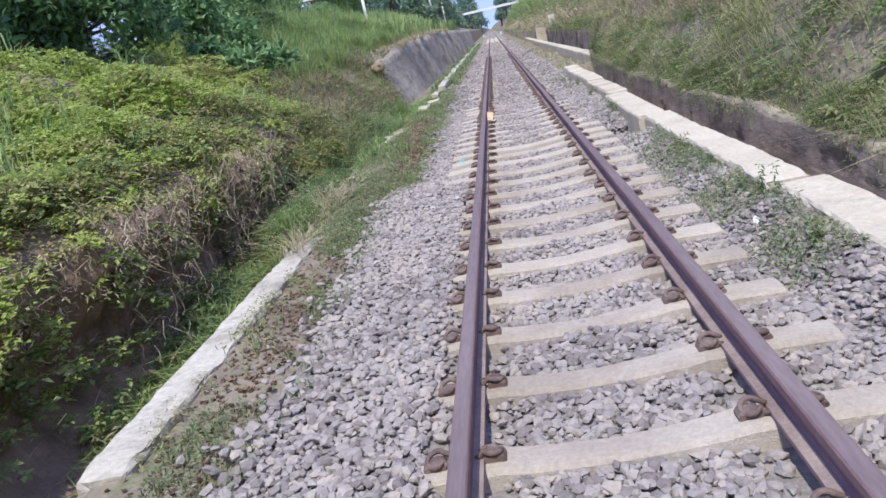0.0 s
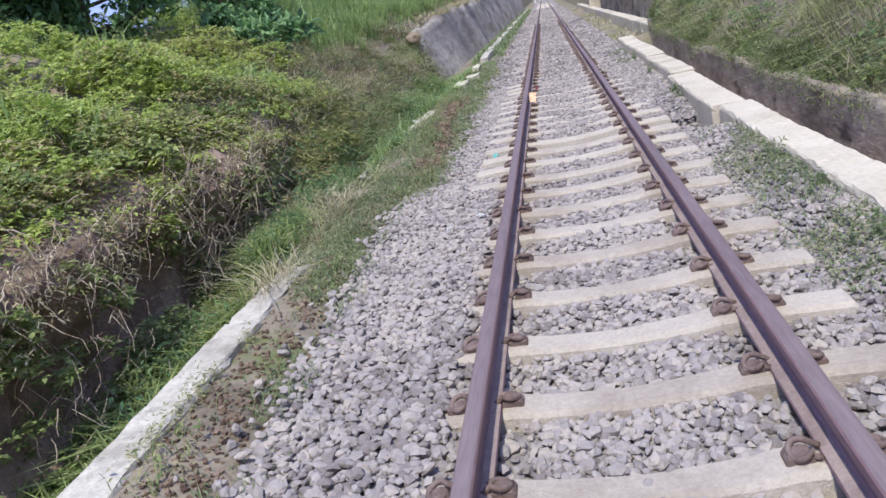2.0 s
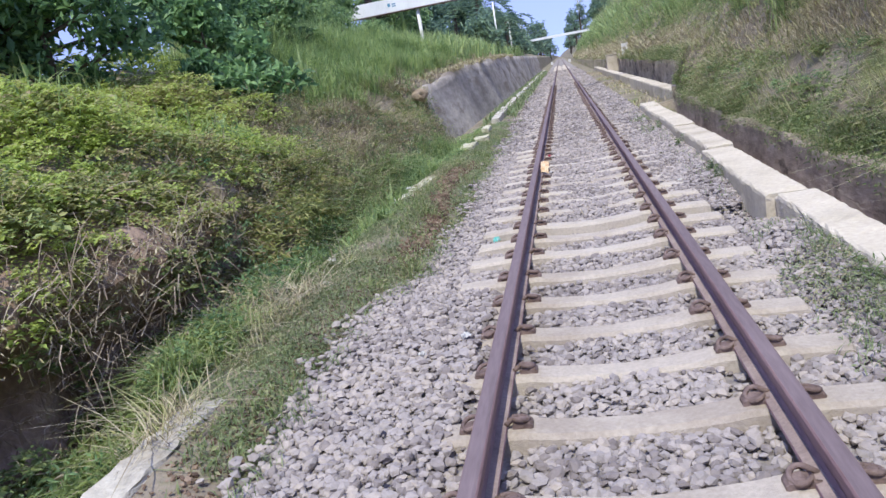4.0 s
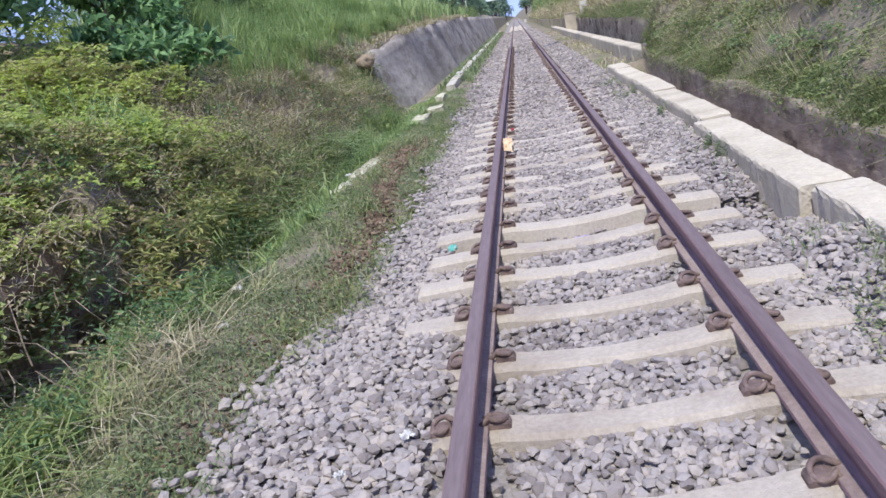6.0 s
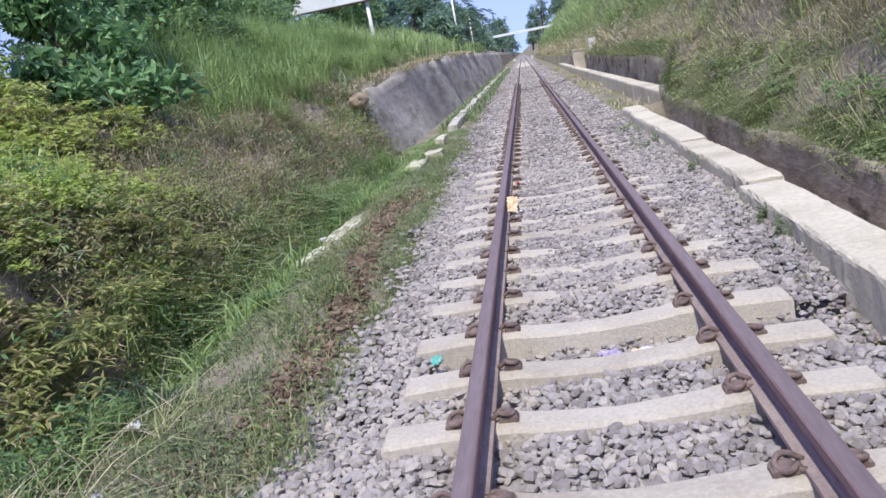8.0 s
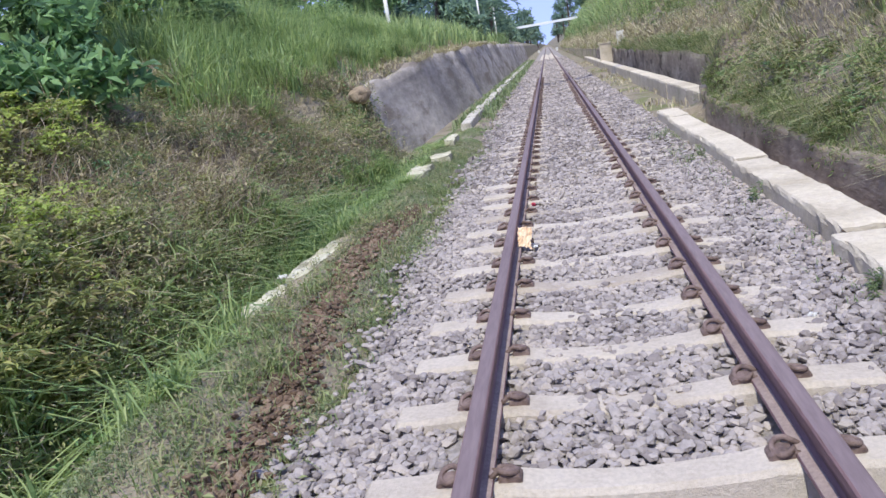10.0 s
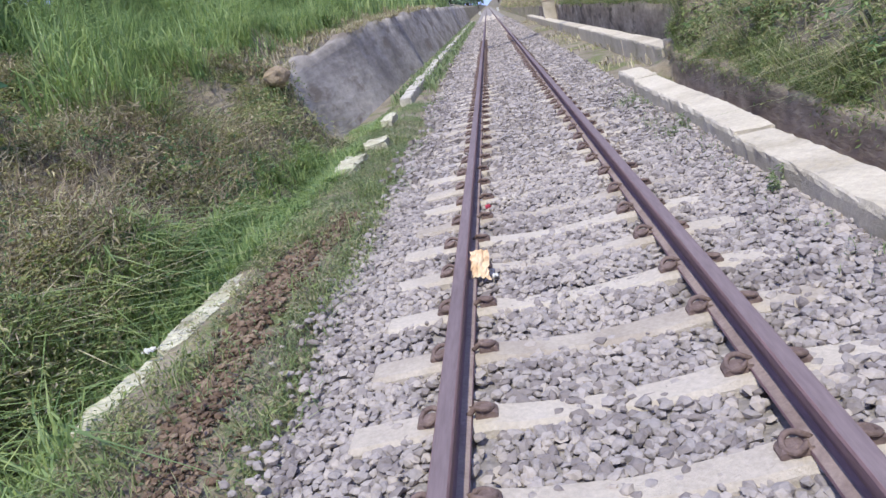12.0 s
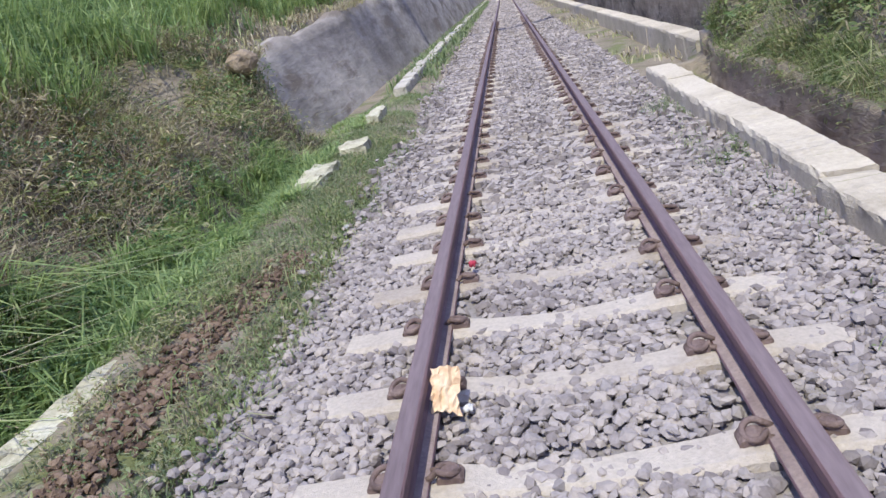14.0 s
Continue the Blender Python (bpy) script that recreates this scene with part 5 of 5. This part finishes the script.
    bs.append(cushions(x, y, ground_z(x, y), rng.uniform(0.12, 0.3, len(x)), 120, 0.055, rng, 0.45))
    x, y = scatter(420, 2.35, 5.0, 4, 24, rng, lambda x, y: (0.15 + 0.85 * (value_noise(x, y, 0.9, 48) > 0.45)) * ~in_band(x, y))
    x = at_slope(x, y)
    x, y = np.repeat(x, 34) + rng.normal(0, 0.07, len(x) * 34), np.repeat(y, 34) + rng.normal(0, 0.08, len(y) * 34)
    droop = blades(x, y, ground_z(x, y) + 0.03, rng.uniform(0.2, 0.5, len(x)), rng.uniform(0.005, 0.011, len(x)), rng, 0.55, 1.5, out=(-0.45, 0))
    stuff("slope_drooping_grass", [droop], M_DUSTY, "dusty drooping grass tufts on the lower cutting slope", "grass")
    stuff("slope_bushes", bs, M_BUSH, "low dark green bushes on the cutting slope", "bushes")
    stuff("slope_weeds", ch, M_MIXED, "dusty green leafy weeds covering the cutting slope", "weeds")
    stuff("slope_top_grass", tg, M_TALL, "fresh long grass on the upper cutting slope", "grass")
    stuff("slope_dry_grass", dr, M_DRY, "patches of dry brown grass on the cutting slope", "dry grass")
    stuff("slope_grass", gr, M_MIXED, "long drooping grass on the cutting slope", "grass")
    # grass hanging over the low wall
    x, y = scatter(15000, 2.2, 2.5, 3, 21.3, rng, lambda x, y: 0.25 + 0.75 * (value_noise(x, y, 0.9, 42) > 0.42))
    A = blades(x, y, ground_z(x, y) + 0.02, rng.uniform(0.05, 0.20, len(x)) * (0.5 + value_noise(x, y, 0.5, 77)), rng.uniform(0.004, 0.010, len(x)), rng, 0.6, 1.2, out=(-0.3, 0))
    x, y = scatter(9000, 2.95, 3.3, 21.3, 45, rng)
    B = blades(x, y, ground_z(x, y) + 0.02, rng.uniform(0.08, 0.3, len(x)), rng.uniform(0.008, 0.02, len(x)), rng, 0.6, 1.2, out=(-0.4, 0))
    x, y = scatter(420, 2.22, 2.5, 3, 21.3, rng, lambda x, y: 0.1 + 0.9 * (value_noise(x, y, 0.9, 78) > 0.5))
    C = clumps(x, y, rng.uniform(0.05, 0.15, len(x)), 40, 0.045, rng, 0.4, 1.0)
    x, y = scatter(3600, 2.14, 2.24, 4, 21, rng, lambda x, y: (value_noise(x, y, 0.7, 79) > 0.5) * 0.9)
    D = leaves(x - 0.06 * rng.random(len(x)), y, lin(y, [4, 15, 20.8], [0.06, 0.03, 0.12]) - 0.22 * rng.random(len(x)) ** 2, rng.uniform(0.03, 0.06, len(x)), rng, 0.9, 0.3)
    stuff("wall_top_grass", [A, B, C, D], M_MIXED, "grass hanging over the retaining wall", "grass")
    ch = []
    for cx, cy, h, n in ((4.0, 17.6, 1.1, 420), (3.9, 19.3, 0.8, 260), (4.3, 8.5, 0.7, 260), (3.3, 7.2, 0.5, 220), (4.7, 13.0, 0.9, 260), (6.3, 22, 1.5, 300)):
        x, y = rng.normal(cx, 0.28, n), rng.normal(cy, 0.3, n)
        ch.append(blades(x, y, ground_z(x, y), rng.uniform(0.4, 1.0, n) * h, rng.uniform(0.012, 0.024, n), rng, 0.35, 1.0))
    stuff("slope_reeds", ch, M_TALL, "clumps of tall reed grass on the cutting slope", "tall grass")


plants_right()


# ---------- shrubs and trees ----------
def trunk_mesh(name, pts, r0, r1, mat):
    return tube(name, pts, np.linspace(r0, r1, len(pts)), mat, 8)


def crown_mesh(name, centres, n, leaf, mat, rng, slim=0.45, tilt=0.7):
    """Leaves gathered in uneven clumps round limb ends: centres of (x, y, z, radius)."""
    c = np.array(centres)
    w = c[:, 3] ** 2
    k = rng.choice(len(c), n, p=w / w.sum())
    d = rng.normal(size=(n, 3))
    d /= np.linalg.norm(d, axis=1)[:, None]
    r = c[k, 3] * rng.random(n) ** 0.4
    p = c[k, :3] + d * r[:, None] * np.array([1, 1, 0.8])
    v, t = leaves(p[:, 0], p[:, 1], p[:, 2], rng.uniform(0.6, 1.3, n) * leaf, rng, tilt, slim)
    return np_mesh(name, v, t, mat)


def tree(name, label, x, y, height, spread, seed, leaf, n, mat, base=None, crown_from=0.35, group="", slim=0.45):
    rng = np.random.default_rng(seed)
    z0 = float(ground_z(x, y)) - 0.15 if base is None else base
    ob = thing(name, label, "tree" if name != "shrub" else "shrub", group, at=(x, y, z0))
    bend = rng.normal(0, 0.06, 2) * height
    hs = np.linspace(0, 0.8, 7)
    pts = [(bend[0] * h * h, bend[1] * h * h, height * h) for h in hs]
    part("trunk", trunk_mesh("trunk", pts, 0.035 * height * (0.6 if name == "shrub" else 1), 0.008 * height, M_BARK), ob)
    centres = []
    limbs = 9 if name != "shrub" else 8
    for i in range(limbs):
        h = rng.uniform(crown_from, 0.78)
        a = rng.uniform(0, 2 * np.pi)
        s = np.array([bend[0] * h * h, bend[1] * h * h, height * h])
        ln = spread * rng.uniform(0.45, 1.0) * (1.1 - 0.5 * (h - crown_from))
        e = s + np.array([math.cos(a) * ln, math.sin(a) * ln, height * rng.uniform(0.06, 0.22)])
        m = (s + e) / 2 + np.array([0, 0, -0.04 * height])
        part("limb", trunk_mesh("limb", [s, m, e], 0.012 * height, 0.004 * height, M_BARK), ob)
        for q in range(3):
            f = 0.5 + 0.25 * q
            centres.append((*(s + (e - s) * f + rng.normal(0, 0.08 * spread, 3)), spread * rng.uniform(0.18, 0.36)))
    for q in range(4):
        centres.append((bend[0] + rng.normal(0, 0.2 * spread), bend[1] + rng.normal(0, 0.2 * spread), height * rng.uniform(0.8, 0.98), spread * rng.uniform(0.2, 0.34)))
    part("crown", crown_mesh("crown", centres, n, leaf, mat, rng, slim), ob)
    return ob


for i, (x, y, h, s) in enumerate(((-5.3, 15.6, 1.9, 1.1), (-6.6, 13.6, 2.8, 1.5), (-7.6, 11.0, 3.0, 1.6), (-8.2, 8.0, 3.0, 1.7), (-6.3, 17.8, 2.4, 1.2), (-8.3, 16.0, 3.6, 1.8), (-8.6, 5.0, 3.0, 1.8), (-7.6, 20.5, 3.0, 1.5), (-10.2, 14.0, 3.6, 2.2), (-9.8, 18.2, 3.8, 2.2), (-10.4, 10.0, 3.6, 2.2), (-7.4, 13.0, 2.4, 1.5), (-9.2, 12.0, 3.2, 2.0))):
    tree("shrub", "dense dark green broadleaf shrub on the bank", x, y, h, s, 60 + i, 0.17, 3600, M_DARK, crown_from=0.08, group="bank shrubs", slim=0.5)
for i, (x, y, h, s) in enumerate(((-9.5, 24.0, 4.2, 2.0), (-8.5, 27.5, 3.8, 1.8), (-11.5, 20.0, 5.5, 2.4), (-12.0, 28.0, 6.0, 2.6), (-11, 13, 5.5, 2.4))):
    tree("tree", "leafy green tree behind the bank", x, y, h, s, 80 + i, 0.2, 3800, M_BUSH, crown_from=0.15, group="bank trees")
for i, (x, y, h, s) in enumerate(((-8.0, 33.6, 2.6, 1.5), (-9.6, 34.0, 3.6, 1.8), (-8.6, 30.5, 3.4, 1.7), (-10.4, 31.5, 4.6, 2.2), (-7.0, 24.0, 2.6, 1.3))):
    tree("shrub", "leafy green bush above the tall grass", x, y, h, s, 140 + i, 0.17, 3400, M_BUSH, crown_from=0.08, group="bank bushes", slim=0.5)
tree("tree", "dark heavy-crowned tree with a leaning bare trunk", -7.9, 38.5, 7.0, 2.2, 95, 0.22, 5600, M_DARK, crown_from=0.42, group="bank trees")
tree("shrub", "dark bush beside the gantry on the slope", 5.2, 40, 2.6, 1.3, 97, 0.2, 3000, M_DARK, crown_from=0.1, group="slope shrubs")
tree("shrub", "dark bush high on the cutting slope", 6.4, 26, 1.8, 0.9, 98, 0.13, 3000, M_DARK, crown_from=0.1, group="slope shrubs")
tree("shrub", "dark bush high on the cutting slope", 4.0, 17.0, 0.9, 0.6, 99, 0.08, 3000, M_DARK, crown_from=0.1, group="slope shrubs")


def banana(x, y, z, seed):
    rng = np.random.default_rng(seed)
    ob = thing("banana_plant", "banana plant with broad torn pale green leaves", "banana plant", at=(x, y, z))
    part("stem", trunk_mesh("stem", [(0, 0, 0), (0.03, 0, 0.8), (0.05, 0, 1.7)], 0.11, 0.06, M_TALL), ob)
    for i in range(8):
        a = i * 0.85 + rng.uniform(-0.2, 0.2)
        ln = rng.uniform(1.1, 1.7)
        rings = []
        for t in np.linspace(0, 1, 8):
            w = 0.26 * math.sin(math.pi * min(1, t * 0.92 + 0.06)) ** 0.7
            r = ln * t
            zz = 1.7 + 0.75 * math.sin(t * 2.3) * ln * 0.6 - 0.25 * t
            c, s = math.cos(a), math.sin(a)
            rings.append([(c * r - s * w, s * r + c * w, zz - 0.08), (c * r, s * r, zz), (c * r, s * r, zz - 0.012), (c * r + s * w, s * r - c * w, zz - 0.08)])
        part("leaf", loft("leaf", rings, M_TALL, closed=False), ob)


banana(-6.4, 37.5, 3.0, 5)


def palm(x, y, h, seed, base):
    rng = np.random.default_rng(seed)
    ob = thing("palm", "tall palm with a ragged feathery crown tinted for haze", "palm tree", "distant palms", at=(x, y, base))
    part("trunk", trunk_mesh("trunk", [(0, 0, 0), (0.1, 0, h * 0.5), (0.25, 0, h)], 0.2, 0.13, M_BARK), ob)
    ch = []
    for i in range(20):
        a, e = rng.uniform(0, 2 * np.pi), rng.uniform(-0.2, 1.1)
        ln = rng.uniform(2.2, 3.2)
        t = np.repeat(np.linspace(0.1, 1, 16), 2)
        r, z = ln * t * math.cos(e * 0.7), ln * (math.sin(e) * t - 0.75 * t * t)
        side = np.tile([1, -1], 16)
        ch.append(leaves(0.25 + math.cos(a) * r, math.sin(a) * r, h + z, np.full(32, 0.75), rng, 0.25, 0.14, heading=a + side * 0.9))
    v, t = join_np(ch)
    part("crown", np_mesh("crown", v, t, M_HAZELEAF), ob)


for i, (x, y, h) in enumerate(((-6.5, 72, 4.6), (-9.0, 76, 4.0), (9.5, 150, 8.6), (11.5, 153, 8.0), (-4.8, 80, 3.2))):
    palm(x, y, h, 120 + i, float(ground_z(x, y)) - 0.2 if y < 100 else 2.0)
# far trees and bushes, their haze mixed into the leaf colour
rnd = random.Random(9)
for i in range(16):
    y = 52 + i * 9.0
    for sgn in (-1, 1):
        x = -rnd.uniform(6.0, 12.0) if sgn < 0 else rnd.uniform(8.5, 13.0)
        h = rnd.uniform(3.4, 5.4) * (1.0 if sgn < 0 else 0.85) * (1 + y / 400)
        tree("tree", "green tree along the far cutting, leaves tinted for haze", x, y, h, rnd.uniform(1.8, 2.8), 200 + i * 2 + (sgn > 0), 0.42 + y / 600, 1700, M_HAZELEAF, crown_from=0.15, group="distant trees")
for i in range(12):
    y = 62 + i * 12.0
    tree("shrub", "low bush on the far bank, leaves tinted for haze", -rnd.uniform(5.0, 6.6), y, rnd.uniform(2.2, 3.4), rnd.uniform(1.6, 2.4), 400 + i, 0.4 + y / 600, 900, M_HAZELEAF, crown_from=0.08, group="far bushes")
for i, (x, y, h, s) in enumerate(((-9.0, 43, 5.6, 2.4), (-10.8, 40, 6.4, 2.6), (-12.5, 36, 7.0, 3.0), (-8.2, 47, 4.6, 2.2))):
    tree("tree", "dense green tree behind the gantry", x, y, h, s, 440 + i, 0.26, 4200, M_DARK if i % 2 else M_BUSH, crown_from=0.12, group="bank trees")
for i in range(10):
    y = 200 + i * 26
    for sgn in (-1, 1):
        tree("tree", "far tree beside the track, leaves tinted for haze", sgn * rnd.uniform(3.2, 7.0) + (0.5 if sgn > 0 else 0), y, rnd.uniform(6, 11), rnd.uniform(2.2, 3.8), 300 + i * 2 + (sgn > 0), 0.8, 700, M_HAZELEAF, crown_from=0.1, group="far trees")


# ---------- gantry, posts, mast ----------
def box_rings(x0, x1, y0, y1, z0, z1, c=0.01):
    """Rings along x of a bevelled bar."""
    o = [(y0 + c, z0), (y1 - c, z0), (y1, z0 + c), (y1, z1 - c), (y1 - c, z1), (y0 + c, z1), (y0, z1 - c), (y0, z0 + c)]
    return [[(x, y, z) for y, z in o] for x in (x0, x1)]


def gantry(y, half, z0, z1, label):
    ob = thing("height_gantry", label, "gantry", "track gantries", at=(0, y, 0))
    d = 0.32
    edges = [-half, -6.6, -4.7, -2.9, -1.08, 0.72, 2.5, 4.3, half]
    for i in range(len(edges) - 1):
        blue = i == 4
        seg = part("panel", loft("panel", box_rings(edges[i] + 0.004, edges[i + 1] - 0.004, -d / 2, d / 2, z0, z1), M_BLUE if blue else M_BEAM), ob, "blue painted middle panel" if blue else "")
    part("bottom_flange", loft("bottom_flange", box_rings(-half, half, -d / 2 - 0.04, d / 2 + 0.04, z0 - 0.035, z0 - 0.002), M_CLIP), ob, "dark rusty bottom flange")
    for s in np.linspace(-half + 0.4, half - 0.4, 14):
        part("bracket", loft("bracket", box_rings(s - 0.03, s + 0.03, -0.05, 0.05, z0 - 0.09, z0 - 0.036), M_CLIP), ob, "small dark bracket")
    for s in (-5.4, 5.4):
        g = float(ground_z(s, y)) - 0.3
        part("leg", tube("leg", [(s, 0, g), (s, 0, (g + z0) / 2), (s, 0, z0 - 0.03)], 0.07, M_POST, 10), ob, "pale painted tubular leg")


    for x, w, z, h in ((-6.5, 0.10, z0 + 0.22, 0.13), (-6.3, 0.16, z0 + 0.20, 0.04), (-6.3, 0.16, z0 + 0.28, 0.04), (3.55, 0.22, z0 + 0.18, 0.05), (3.55, 0.22, z0 + 0.28, 0.08), (3.95, 0.3, z0 + 0.2, 0.05), (3.95, 0.3, z0 + 0.30, 0.05)):
        part("lettering_bar", loft("lettering_bar", box_rings(x - w / 2, x + w / 2, -d / 2 - 0.006, -d / 2 + 0.004, z, z + h, 0.001), M_BLUE), ob, "worn blue lettering bar")


gantry(36.0, 8.4, 4.20, 4.72, "white steel height gantry with a blue middle panel")
far = thing("far_gantry", "second pale gantry far down the track", "gantry", "track gantries", at=(0, 150, 0))
part("beam", loft("beam", box_rings(-6, 6, -0.2, 0.2, 4.7, 5.1), M_BEAM), far)
for s in (-5.8, 5.8):
    part("leg", tube("leg", [(s, 0, -0.2), (s, 0, 2.4), (s, 0, 4.7)], 0.1, M_POST, 8), far)

lamp = thing("warning_post", "pale crossing post with an arm and an orange hanging marker", "post", at=(-8.6, 37.2, 2.9))
part("post", tube("post", [(0, 0, 0), (0, 0, 1.8), (0, 0, 3.6)], 0.07, M_POST, 8), lamp)
part("arm", loft("arm", box_rings(-1.6, 0.2, -0.09, 0.09, 3.58, 3.80, 0.02), M_BUSH), lamp, "flat greenish arm")
for i in range(4):
    part("marker_ring", tube("marker_ring", [(-1.42, 0, 2.72 + i * 0.19), (-1.42, 0, 2.80 + i * 0.19), (-1.42, 0, 2.88 + i * 0.19)], (0.11, 0.15, 0.11), M_ORANGE, 10), lamp, "orange plastic ring")
post = thing("marker_board", "white track marker board on a pale post", "sign", at=(3.25, 46, 0))
part("post", tube("post", [(0, 0, -0.2), (0, 0, 0.4), (0, 0, 1.3)], 0.05, M_POST, 8), post)
part("board", loft("board", box_rings(-0.17, 0.17, -0.08, -0.05, 0.72, 1.34, 0.006), M_PAPER), post, "plain white board")
panel = thing("relay_cabinet", "low pale weathered lineside cabinet", "cabinet", at=(2.62, 47.5, 0))
part("body", loft("body", box_rings(-0.28, 0.28, -0.2, 0.2, -0.3, 0.85, 0.02), M_KERB), panel)
part("lid", loft("lid", box_rings(-0.31, 0.31, -0.23, 0.23, 0.852, 0.90, 0.01), M_KERB), panel)
for x in (-1.75, 1.75):
    ob = thing("marker_stone", "white painted stone beside the far track", "marker stone", "far marker stones", at=(x, 165, -0.3))
    part("stone", rough_block("stone", -0.22, 0.22, -0.2, 0.2, 0, 0.7, M_PAPER, 77, 0.03), ob)

mast = thing("radio_mast", "thin lattice radio mast far beyond the cutting", "mast", at=(11.5, 380, 0))
for sx, sy in ((-0.5, -0.5), (0.5, -0.5), (0, 0.5)):
    part("mast_leg", tube("mast_leg", [(sx, sy, 0), (sx * 0.7, sy * 0.7, 18), (sx * 0.4, sy * 0.4, 36)], 0.12, M_BEAM, 6), mast)
for i in range(12):
    h = 2 + i * 2.8
    k = 1 - 0.6 * h / 36
    part("brace", tube("brace", [(-0.5 * k, -0.5 * k, h), (0, -0.5 * k, h + 1.4), (0.5 * k, -0.5 * k, h + 2.8)], 0.07, M_BEAM, 5), mast)
for i, (x, y) in enumerate(((-4.3, 62), (-4.6, 84), (-4.6, 110))):
    ob = thing("utility_pole", "thin grey pole behind the cutting wall", "pole", "lineside poles", at=(x, y, float(ground_z(x, y)) - 0.3))
    part("pole", tube("pole", [(0, 0, 0), (0.02, 0, 2.0), (0.05, 0, 4.2)], 0.06, M_POST, 8), ob)


# ---------- loose things ----------
def crumpled(name, label, category, x, y, z, w, l, mat, seed, lift=0.04, rz=0, ry=0, group="", rx=0):
    """A crumpled sheet with thickness."""
    rng = np.random.default_rng(seed)
    n = 9
    u, v = np.meshgrid(np.linspace(-0.5, 0.5, n), np.linspace(-0.5, 0.5, n), indexing="ij")
    rag = 1 + rng.uniform(-0.18, 0.12, (n, n)) * (np.maximum(abs(u), abs(v)) > 0.45)
    h = rng.uniform(0, lift, (n, n)) * (1 - 0.3 * np.maximum(abs(u), abs(v)))
    top = np.stack([u * w * rag + rng.normal(0, w * 0.02, (n, n)), v * l * rag + rng.normal(0, l * 0.02, (n, n)), h], -1).reshape(-1, 3)
    i, j = np.meshgrid(np.arange(n - 1), np.arange(n - 1), indexing="ij")
    q = np.stack([i * n + j, (i + 1) * n + j, (i + 1) * n + j + 1, i * n + j + 1], -1).reshape(-1, 4)
    me = np_mesh(name, np.concatenate([top, top - (0, 0, 0.003)]), [], mat, np.concatenate([q, q[:, ::-1] + n * n]))
    ob = tagged(new(name, me), label, category, group)
    ob.matrix_world = pose(x, y, z, rx, ry, rz)
    return ob


crumpled("card_sheet", "crumpled yellowed card leaning on the rail web", "litter", -0.478, 14.17, -0.080, 0.105, 0.17, M_CARD, 1, 0.018, 10, 12, rx=55)
crumpled("paper_scrap", "tiny white paper piece on the pale wrapper", "litter", 0.22, 10.60, -0.245, 0.06, 0.05, M_PAPER, 9, 0.02)
crumpled("paper_scrap", "small white paper scrap beside the card", "litter", -0.405, 14.14, -0.15, 0.035, 0.04, M_PAPER, 2, 0.015)
crumpled("plastic_bag", "crumpled white plastic bag on the stones", "litter", 1.24, 5.62, -0.175, 0.13, 0.24, M_PAPER, 3, 0.09, -35)
crumpled("wrapper", "lilac plastic wrapper in front of the exposed sleeper", "litter", 0.04, 10.62, -0.26, 0.09, 0.09, M_LILAC, 4, 0.035, 20, group="wrappers")
crumpled("wrapper", "torn pale food wrapper in front of the exposed sleeper", "litter", 0.20, 10.60, -0.262, 0.14, 0.07, M_CARD, 5, 0.03, -25, group="wrappers")
crumpled("wrapper", "silvery scrap in front of the exposed sleeper", "litter", 0.43, 10.64, -0.25, 0.08, 0.03, M_PAPER, 6, 0.03, 40, group="wrappers")
crumpled("wrapper", "teal plastic wrapper beside a sleeper end", "litter", -0.86, 10.72, -0.205, 0.06, 0.05, M_TEAL, 7, 0.05, group="wrappers")
crumpled("wrapper", "bright red wrapper at a rail clip", "litter", -0.435, 15.58, -0.125, 0.04, 0.05, M_RED, 8, 0.035, group="wrappers")
for i, (x, y, z, s) in enumerate(((-2.14, 9.95, 0.0, 0.09), (-2.06, 9.43, -0.06, 0.10), (-2.9, 9.6, -0.3, 0.12), (-2.55, 8.9, -0.3, 0.10), (-2.2, 9.35, -0.12, 0.09), (-0.80, 8.02, -0.11, 0.08), (-1.02, 7.82, -0.12, 0.06), (-1.42, 16.93, -0.16, 0.08), (0.95, 12.18, -0.17, 0.06), (-2.2, 13.6, 0.0, 0.1))):
    crumpled("paper_scrap", "small scrap of pale litter on the ground", "litter", x, y, z, s * 0.65, s * 0.45, M_PAPER, 20 + i, 0.03, i * 40, group="litter scraps")


def boulder(x, y, z, r, mat, label, seed):
    rng = np.random.default_rng(seed)
    bm = bmesh.new()
    bmesh.ops.create_icosphere(bm, subdivisions=3, radius=r)
    for v in bm.verts:
        v.co *= 1 + 0.35 * (noise.noise(v.co * 2.2 / r * 0.5 + Vector((seed, 0, 0)))) + 0.05 * noise.noise(v.co * 9 / r)
        v.co.z *= 0.8
    me = bpy.data.meshes.new("boulder")
    bm.to_mesh(me)
    bm.free()
    me.materials.append(mat)
    ob = tagged(new("boulder", me), label, "boulder")
    ob.location = (x, y, z)


boulder(-3.12, 20.62, 1.02, 0.17, M_ROCK, "rounded tan boulder at the end of the cutting wall", 4)


def soil_line():
    """Dug brown earth and clods along the verge."""
    rng = np.random.default_rng(51)
    n = 4200
    y = rng.uniform(10.0, 16.4, n)
    x = -1.66 - 0.1 * np.sin(y) + rng.normal(0, 0.06, n)
    A = stones(x, y, ground_z(x, y) + rng.uniform(-0.005, 0.025, n), 0.006 + 0.024 * rng.random(n) ** 2.2, rng, ico())
    n = 2600
    y = rng.uniform(3.2, 10.0, n)
    x = -1.72 + rng.normal(0, 0.13, n)
    B = stones(x, y, ground_z(x, y) + rng.uniform(-0.005, 0.012, n), rng.uniform(0.005, 0.018, n), rng, cube_stone())
    stuff("soil_clods", [A, B], M_DIRT, "brown crumbly earth and clods on the verge", "soil")


soil_line()
